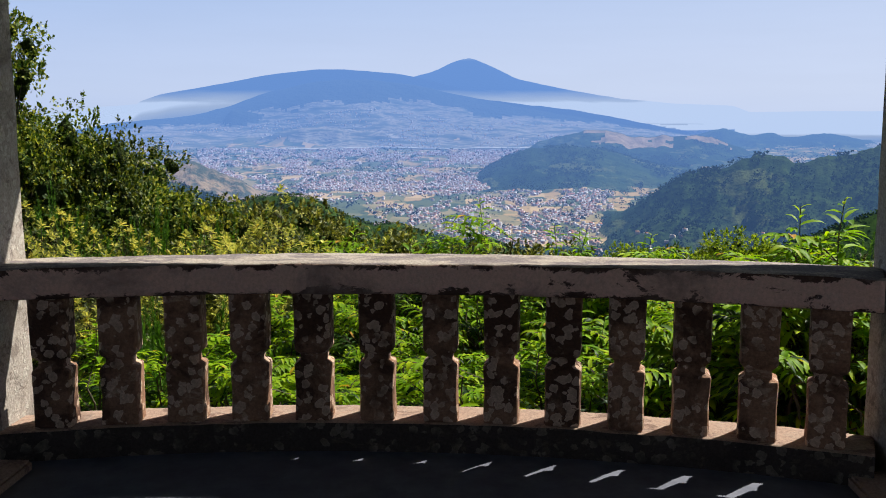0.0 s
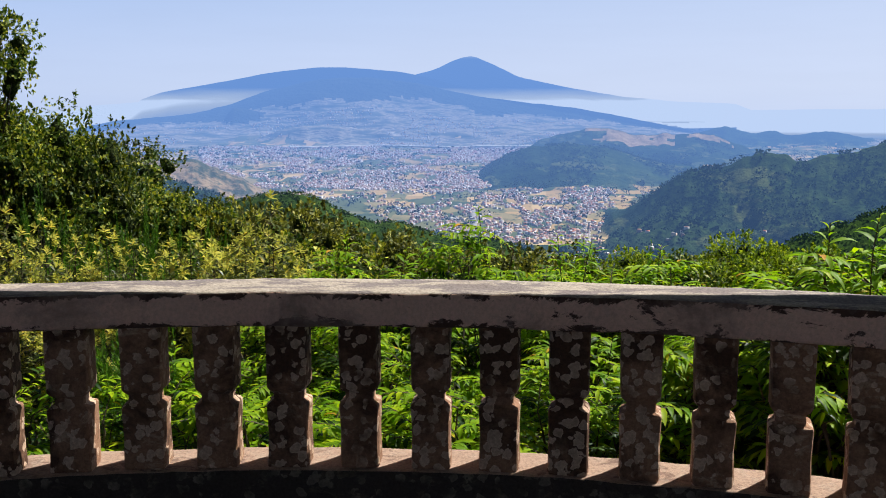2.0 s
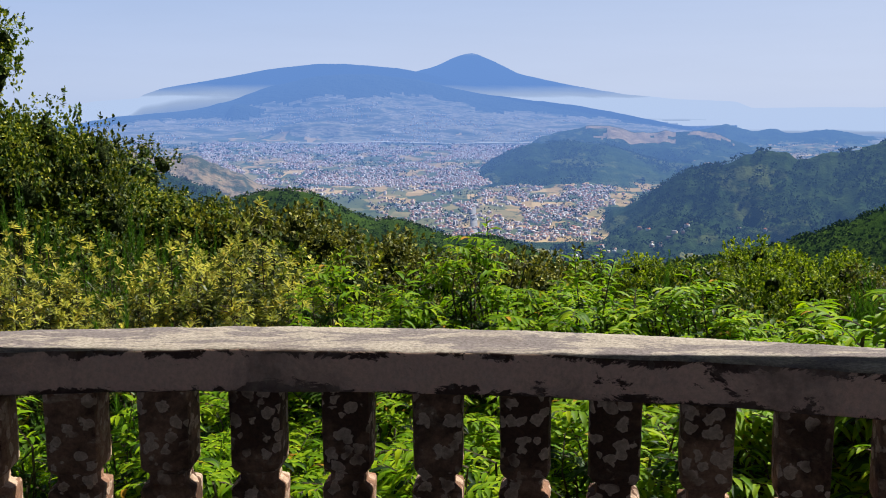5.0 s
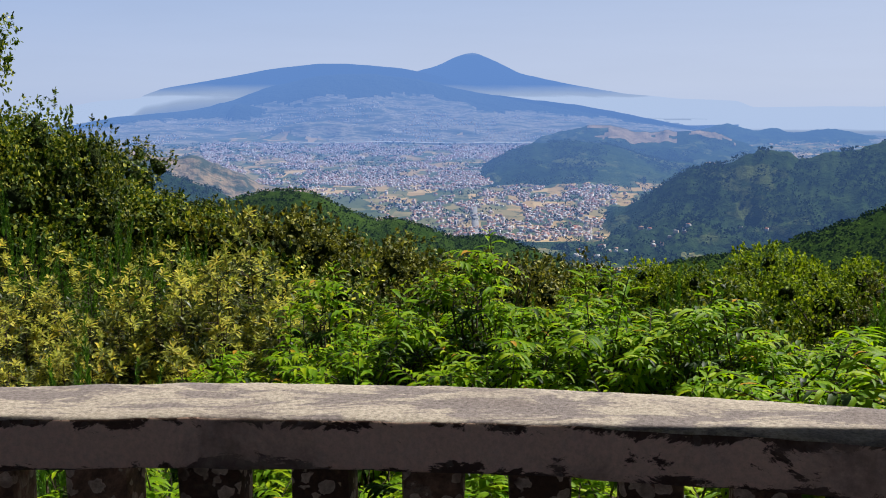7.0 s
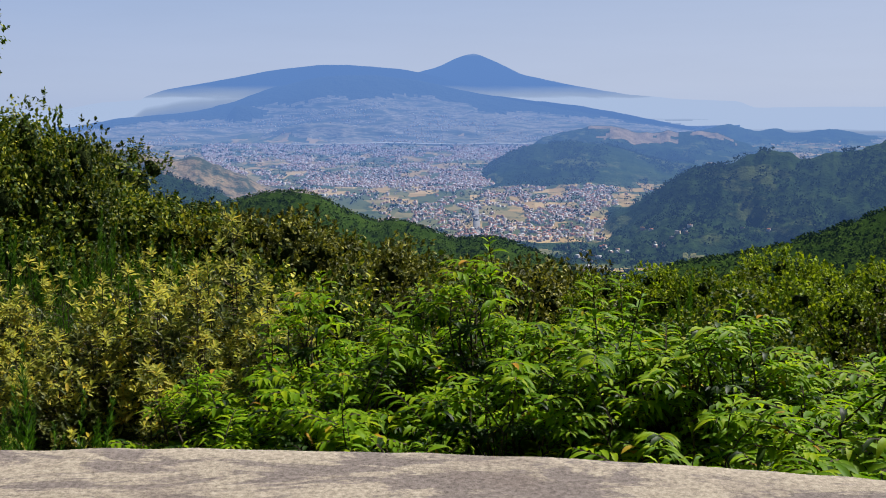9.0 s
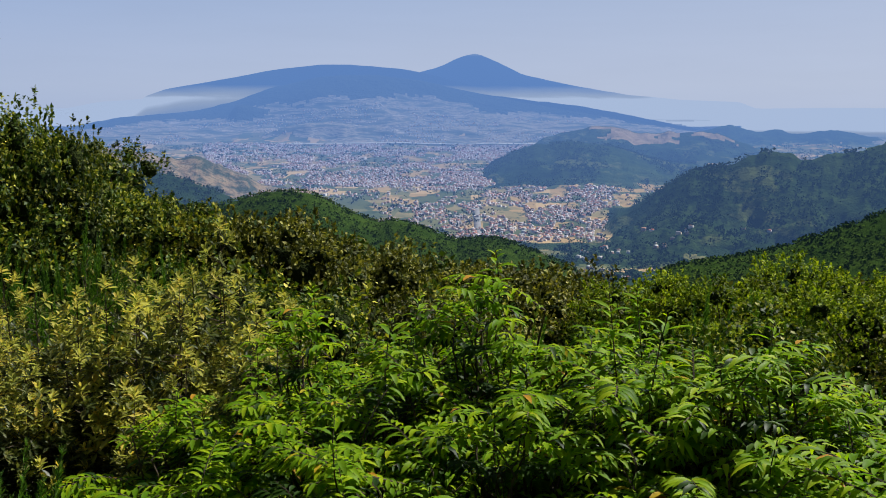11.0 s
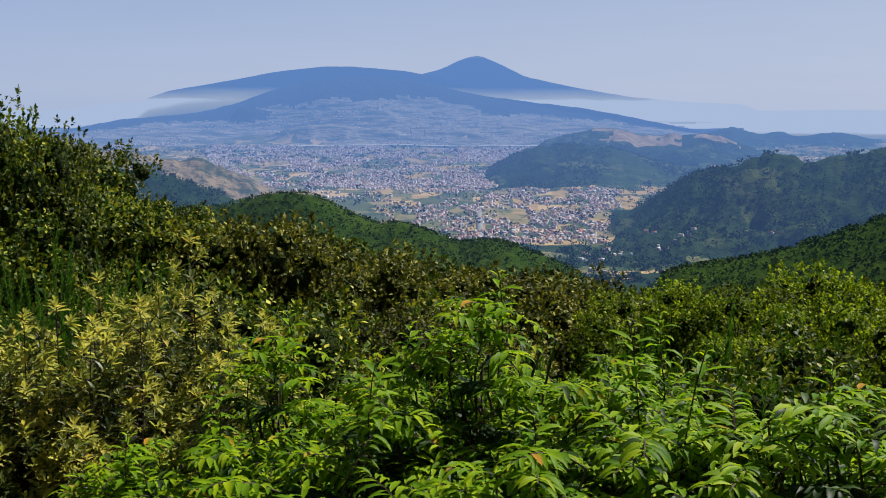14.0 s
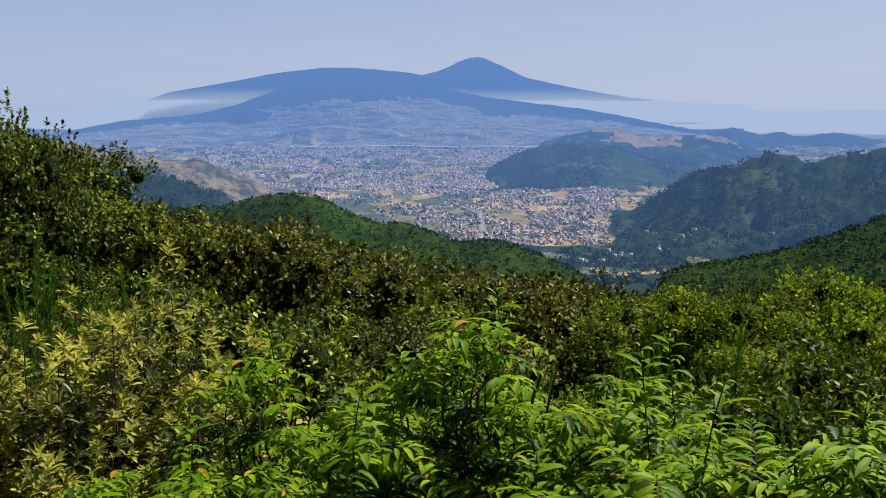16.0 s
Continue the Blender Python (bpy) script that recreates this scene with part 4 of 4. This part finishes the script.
LA_LABEL = "bushy laurel with pale yellow young leaves at the tips"
laurels = [(laurel("laurel_bush", 2.6, 0.95, 23, LA_LABEL), 2.6), (laurel("laurel_bush", 2.3, 1.1, 27, LA_LABEL), 2.3), (laurel("laurel_bush", 2.8, 0.85, 20, LA_LABEL), 2.8)]
spots = [(-2.28, 10.8, 0.62), (-2.75, 9.4, 0.28), (-3.55, 10.0, 0.15), (-4.4, 10.2, 0.15), (-1.75, 9.8, 0.1), (-2.1, 8.8, -0.1), (-3.2, 8.8, -0.1), (-5.2, 10.6, 0.2),
         (-3.9, 9.0, -0.05), (-4.6, 9.0, -0.1), (-6.0, 10.4, 0.25), (-5.4, 9.4, 0.0), (-3.0, 11.2, 0.2), (-3.1, 9.7, 0.2), (-4.0, 10.6, 0.25), (-1.6, 8.9, -0.05), (-2.4, 9.9, 0.3), (-4.9, 11.2, 0.3), (-5.8, 11.4, 0.35)]
set_out(laurels, spots)

HE_LABEL = "dark green feathery tree heath bush"
heaths = [(heath("heath_bush", 2.0, 0.7, 70, HE_LABEL), 2.0), (heath("heath_bush", 2.4, 0.8, 80, HE_LABEL), 2.4)]
spots = [(-2.75, 7.3, 0.08), (-1.75, 5.6, 0.75), (2.05, 9.4, 0.12), (-0.4, 11.2, 0.05), (0.3, 11.6, -0.05), (2.2, 12.2, -0.02), (2.9, 12.0, 0.05), (1.3, 11.6, -0.2), (-4.3, 13.5, 0.35), (-5.0, 13.9, 0.45), (-3.9, 14.3, 0.2), (-4.8, 12.8, 0.25),
         (-0.9, 12.0, -0.5), (-3.4, 13.4, -0.3), (-5.8, 13.2, 0.0), (-1.9, 12.6, -0.5), (4.4, 11.6, 0.1), (-7.2, 15.6, 0.6), (0.2, 13.2, -0.8), (1.9, 13.6, -0.6), (5.4, 13.0, 0.1)]
set_out(heaths, spots)

# trees of the slope below, from the shrubs down to the first crest
SLOPE = "trees on the near slope"
DK, OL, LI = "dense dark green laurel tree on the slope", "round olive-brown leafed tree on the slope", "slender tree with light yellow-green foliage"
dark = [(tree("laurel_tree", 4.2, 1.7, 0.135, 3800, TREE_DARK, DK, SLOPE, 20), 4.2), (tree("laurel_tree", 3.6, 1.9, 0.135, 3800, TREE_DARK, DK, SLOPE, 24), 3.6)]
olive = [(tree("olive_green_tree", 3.6, 1.9, 0.115, 3900, TREE_OLIVE, OL, SLOPE, 24), 3.6), (tree("olive_green_tree", 3.2, 1.7, 0.115, 3700, TREE_OLIVE, OL, SLOPE, 20), 3.2)]
lime = [(tree("lime_green_tree", 3.4, 1.0, 0.11, 3200, TREE_LIME, LI, SLOPE, 20), 3.4), (tree("lime_green_tree", 3.0, 1.2, 0.11, 3200, TREE_LIME, LI, SLOPE, 22), 3.0)]
near_dark = [(tree("laurel_tree", 3.0, 1.35, 0.068, 9500, TREE_DARK, DK, SLOPE, 22), 3.0), (tree("laurel_tree", 2.6, 1.5, 0.068, 9500, TREE_DARK, DK, SLOPE, 26), 2.6)]
near_olive = [(tree("olive_green_tree", 2.6, 1.4, 0.060, 9500, TREE_OLIVE, OL, SLOPE, 24), 2.6)]
near_lime = [(tree("lime_green_tree", 2.9, 0.95, 0.058, 9500, TREE_LIME, LI, SLOPE, 22), 2.9), (tree("lime_green_tree", 2.6, 1.1, 0.058, 9500, TREE_LIME, LI, SLOPE, 24), 2.6)]
fine = {"d": [(2.6, 10.4, 0.0), (-10.9, 22.4, 1.7), (-11.6, 21.9, 2.3), (-10.2, 23.4, 1.1)], "o": [], "l": [(3.2, 18.7, -0.86), (3.9, 18.2, -1.0), (5.1, 18.7, -0.9), (5.6, 19.4, -0.75), (6.3, 19.0, -0.72), (2.5, 19.4, -1.25), (4.5, 16.4, -0.75), (5.2, 15.6, -0.5), (3.4, 15.8, -1.0)]}
spots_d, spots_o, spots_l = [(-14.0, 35.6, 0.45), (-15.6, 35.4, 0.8), (-17.0, 33.0, 1.4), (-10.6, 27.0, 0.35), (-9.6, 28.0, -0.5), (-8.6, 28.4, -0.95), (-11.9, 26.2, 0.8)], [(-6.1, 27.7, -0.8), (-7.3, 28.6, -1.1), (-4.2, 27.7, -1.3), (-5.1, 28.4, -1.05), (-2.9, 27.7, -1.75), (1.2, 23.7, -1.5), (1.9, 24.0, -1.7), (-1.6, 27.0, -2.1), (-0.3, 26.0, -2.2)], []
Y = 13.2
while Y < 46:
    gap = 1.75 + Y * 0.028
    U = -0.66
    while U < 0.56:
        u, yy = U + rng.uniform(-0.4, 0.4) * gap / Y, Y + rng.uniform(-0.5, 0.5) * gap
        x, y = u * yy + EYE0[0], yy + EYE0[1]
        tall = rng.uniform(1.4, 3.5) * (0.72 if Y < 20 and u < 0.1 else 0.84)
        g = ground_z(x, y)
        spot = (x, y, g + tall)
        if Y < 19:
            fine["l" if u > 0.03 and rng.random() < 0.8 else ("d" if u < -0.2 or rng.random() < 0.5 else "o")].append(spot)
        elif u < -0.26 or rng.random() < 0.3:
            spots_d.append(spot)
        else:
            (spots_o if u < 0.08 or rng.random() < 0.3 else spots_l).append(spot)
        U += gap / Y
    Y += gap * 0.9
tall = [(tree("laurel_tree", 6.0, 1.35, 0.08, 12000, TREE_DARK, "tall laurel tree with tufted light green leaves", SLOPE, 34), 6.0)]
set_out(tall, [(-11.2, 21.8, 4.8), (-12.3, 21.4, 5.4)], 2)
set_out(dark, spots_d, 3)
set_out(olive, spots_o, 3)
set_out(lime, spots_l, 3)
set_out(near_dark, fine["d"], 3)
set_out(near_olive, fine["o"], 3)
set_out(near_lime, fine["l"], 3)


def woods(name, count, y0, y1, u0, u1, size, flakes_each, leaf, materials, label, keep, rise=0.55):
    """Far woods as one mass of leafy crowns that stand on the land."""
    yy = np.sqrt(rng.uniform(y0 ** 2, y1 ** 2, count))
    uu = rng.uniform(u0, u1, count)
    z, cover = land(uu, yy)
    ok = keep(uu, yy, cover)
    uu, yy, z = uu[ok], yy[ok], z[ok]
    c = placed(uu, yy, z)
    n = len(c)
    r = size * rng.uniform(0.6, 1.35, n)
    o = unit(rng.normal(0, 1, (n, flakes_each, 3)))
    o[..., 2] = (np.abs(o[..., 2]) - 0.15) * (0.45 + rise)
    b = c[:, None] + o * r[:, None, None] * rng.uniform(0.7, 1.0, (n, flakes_each, 1)) + np.array([0, 0, 1.0]) * r[:, None, None] * rise
    d = unit(o + rng.normal(0, 0.6, o.shape))
    s = np.repeat(r[:, None], flakes_each, 1) * leaf * rng.uniform(0.6, 1.3, (n, flakes_each))
    V, F = flakes(b.reshape(-1, 3), unit(np.cross(d, rng.normal(0, 1, d.shape)) + d * 0.3).reshape(-1, 3), s.ravel(), 0.7, (d * rise * 1.8 + (0, 0, 0.4)).reshape(-1, 3))
    mi = np.repeat(rng.integers(0, len(materials), n), flakes_each * 2)
    return tagged(new(name, np_mesh(name, V, F, materials, mi)), label, "woods", kind="stuff")


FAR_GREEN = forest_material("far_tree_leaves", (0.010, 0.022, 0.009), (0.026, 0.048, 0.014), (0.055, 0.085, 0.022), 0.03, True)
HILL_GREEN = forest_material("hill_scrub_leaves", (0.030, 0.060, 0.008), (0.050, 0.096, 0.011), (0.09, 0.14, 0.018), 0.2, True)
woods("slope_woods", 1000, 44, 125, -0.66, 0.55, 1.8, 80, 0.28, [WOODS, WOODS_OLIVE, WOODS_OLIVE], "olive and dark green scrub on the slope below", lambda u, y, c: c <= 1)
woods("hill_woods", 26000, 150, 560, -0.5, 0.55, 1.1, 8, 0.8, [HILL_GREEN], "dense green scrub covering the near hills", lambda u, y, c: c == 1, 0.18)
woods("ridge_woods", 60000, 700, 2950, -0.6, 0.5, 3.6, 8, 0.9, [FAR_GREEN], "dark forest on the ridges across the valley", lambda u, y, c: (c == 2) & (fbm(u * 22, y / 160, 5) + 0.5 * fbm(u * 90, y / 40, 6) > 0.02), 0.3)
woods("valley_trees", 9000, 1050, 3400, -0.4, 0.36, 4.0, 9, 0.8, [FAR_GREEN], "scattered trees between the fields and houses", lambda u, y, c: ((c == 3) | ((c == 2) & (y < 1400))) & (fbm(u * 50, y / 90, 8) > 0.0))


# ---- the town in the valley ----
def town(name, count, y0, y1, u0, u1, size, keep, label, tall=1.0):
    yy, uu = np.sqrt(rng.uniform(y0 ** 2, y1 ** 2, count)), rng.uniform(u0, u1, count)
    z, cover = land(uu, yy)
    ok = keep(uu, yy, cover)
    uu, yy, z = uu[ok], yy[ok], z[ok]
    c, n = placed(uu, yy, z), int(ok.sum())
    w, d, h = size * rng.uniform(0.6, 1.4, n), size * rng.uniform(0.6, 1.3, n), tall * size * rng.uniform(0.35, 0.8, n)
    a = rng.choice([0.2, 0.2 + math.pi / 2, -0.5], n) + rng.normal(0, 0.12, n)
    gable = np.where(rng.random(n) < 0.5, 0.28, 0.02)
    T = np.array([(-.5, -.5, -.6), (.5, -.5, -.6), (.5, .5, -.6), (-.5, .5, -.6), (-.5, -.5, 1), (.5, -.5, 1), (.5, .5, 1), (-.5, .5, 1), (-.5, 0, 1), (.5, 0, 1)])
    L = T[None] * np.stack([w, d, h], -1)[:, None]
    L[:, 8:, 2] += (gable * size)[:, None]
    ca, sa = np.cos(a)[:, None], np.sin(a)[:, None]
    V = np.stack([L[..., 0] * ca - L[..., 1] * sa, L[..., 0] * sa + L[..., 1] * ca, L[..., 2]], -1) + c[:, None]
    walls = [(0, 1, 5), (0, 5, 4), (2, 3, 7), (2, 7, 6), (1, 2, 6), (1, 6, 5), (3, 0, 4), (3, 4, 7), (5, 6, 9), (7, 4, 8)]
    roof = [(4, 5, 9), (4, 9, 8), (6, 7, 8), (6, 8, 9)]
    F = (np.array(walls + roof)[None] + (np.arange(n) * 10)[:, None, None]).reshape(-1, 3)
    M = np.tile([0] * len(walls) + [1] * len(roof), n)
    return tagged(new(name, np_mesh(name, V.reshape(-1, 3), F, [HOUSE_WALL, HOUSE_ROOF], M)), label, "houses", kind="stuff")


wall_m, roof_m = Mat("house_walls"), Mat("house_roofs")
wall_m.color(wall_m.ramp(wall_m.rand(True), [(0.0, (0.58, 0.54, 0.50)), (0.35, (0.46, 0.34, 0.26)), (0.60, (0.66, 0.62, 0.58)), (0.76, (0.46, 0.30, 0.22)), (0.92, (0.66, 0.52, 0.36))], "CONSTANT"))
roof_m.color(roof_m.ramp(roof_m.rand(True), [(0.0, (0.40, 0.16, 0.09)), (0.34, (0.5, 0.27, 0.17)), (0.55, (0.55, 0.52, 0.5)), (0.8, (0.75, 0.73, 0.7)), (0.92, (0.3, 0.28, 0.28))], "CONSTANT"))
HOUSE_WALL, HOUSE_ROOF = hazed(wall_m), hazed(roof_m)
town("town_houses", 26000, 2150, 3400, -0.30, 0.10, 4.7, lambda u, y, c: (c == 3) & (fbm(u * 40, y / 120, 12) + 0.5 * fbm(u * 160, y / 40, 19) > -0.02), "dense town of pale houses with flat and tiled roofs")
town("village_houses", 3600, 1350, 2250, -0.08, 0.13, 4.8, lambda u, y, c: (c == 3) & (fbm(u * 45, y / 90, 13) > -0.02), "village houses with red tiled roofs among fields")
town("field_houses", 700, 1400, 2200, -0.24, -0.06, 4.6, lambda u, y, c: (c == 3) & (fbm(u * 45, y / 90, 14) > 0.0), "scattered farmhouses between the fields")
town("hillside_houses", 3600, 3300, 3950, -0.42, 0.1, 4.2, lambda u, y, c: (c == 5) & (fbm(u * 30, y / 200, 15) > 0.02), "scattered pale houses on the foothills")
town("glen_houses", 800, 1000, 2100, 0.08, 0.30, 4.6, lambda u, y, c: ((c == 3) | ((c == 2) & (y < 1330))) & (fbm(u * 40, y / 90, 16) > 0.02), "scattered houses in the side valley")


def strip(name, y, u0, u1, depth, lift, material, label, category):
    """A flat strip of ground laid across the valley."""
    u = np.linspace(u0, u1, 40)
    a, b = (placed(u, np.full(40, yy), land(u, np.full(40, yy))[0]) for yy in (y, y + depth))
    top = np.maximum(a[:, 2], b[:, 2]) + lift
    a[:, 2], b[:, 2] = top, top
    V = np.concatenate([a, b, a - (0, 0, 9), b - (0, 0, 9)])
    i = np.arange(39)
    F = np.concatenate([np.stack([i, i + 1, i + 41, i + 40], -1), np.stack([i + 80, i + 81, i + 1, i], -1), np.stack([i + 40, i + 41, i + 121, i + 120], -1)])
    return tagged(new(name, np_mesh(name, V, F, [material])), label, category, kind="structure")


runway_m = Mat("runway_concrete")
runway_m.color(runway_m.ramp(runway_m.noise(runway_m.pos((0.01, 0.05, 0)), 1.0, 4), [(0.3, (0.48, 0.46, 0.40)), (0.7, (0.62, 0.59, 0.50))]))
strip("runway", 3330, -0.21, 0.045, 50, 4.0, hazed(runway_m), "pale concrete airport runway across the plain", "runway")
road_m = Mat("road_asphalt")
road_m.color(road_m.ramp(road_m.noise(road_m.pos(), 0.05, 3), [(0.3, (0.20, 0.20, 0.20)), (0.7, (0.28, 0.27, 0.26))]))


def road(u0, y0, u1, y1, width):
    """A straight village street laid on the valley floor."""
    t = np.linspace(0, 1, 60)
    u, y = u0 + (u1 - u0) * t, y0 + (y1 - y0) * t
    sides = [placed(u + sgn * width / 2 / y, y, land(u, y)[0] + 1.2) for sgn in (-1, 1)]
    V = np.concatenate(sides + [p - (0, 0, 3) for p in sides])
    i = np.arange(59)
    F = np.concatenate([np.stack([i, i + 60, i + 61, i + 1], -1), np.stack([i + 120, i, i + 1, i + 121], -1), np.stack([i + 60, i + 180, i + 181, i + 61], -1)])
    return tagged(new("road", np_mesh("road", V, F, [hazed(road_m)])), "pale straight street through the village", "road", kind="structure")


road(-0.0135, 1420, -0.0165, 1800, 11)
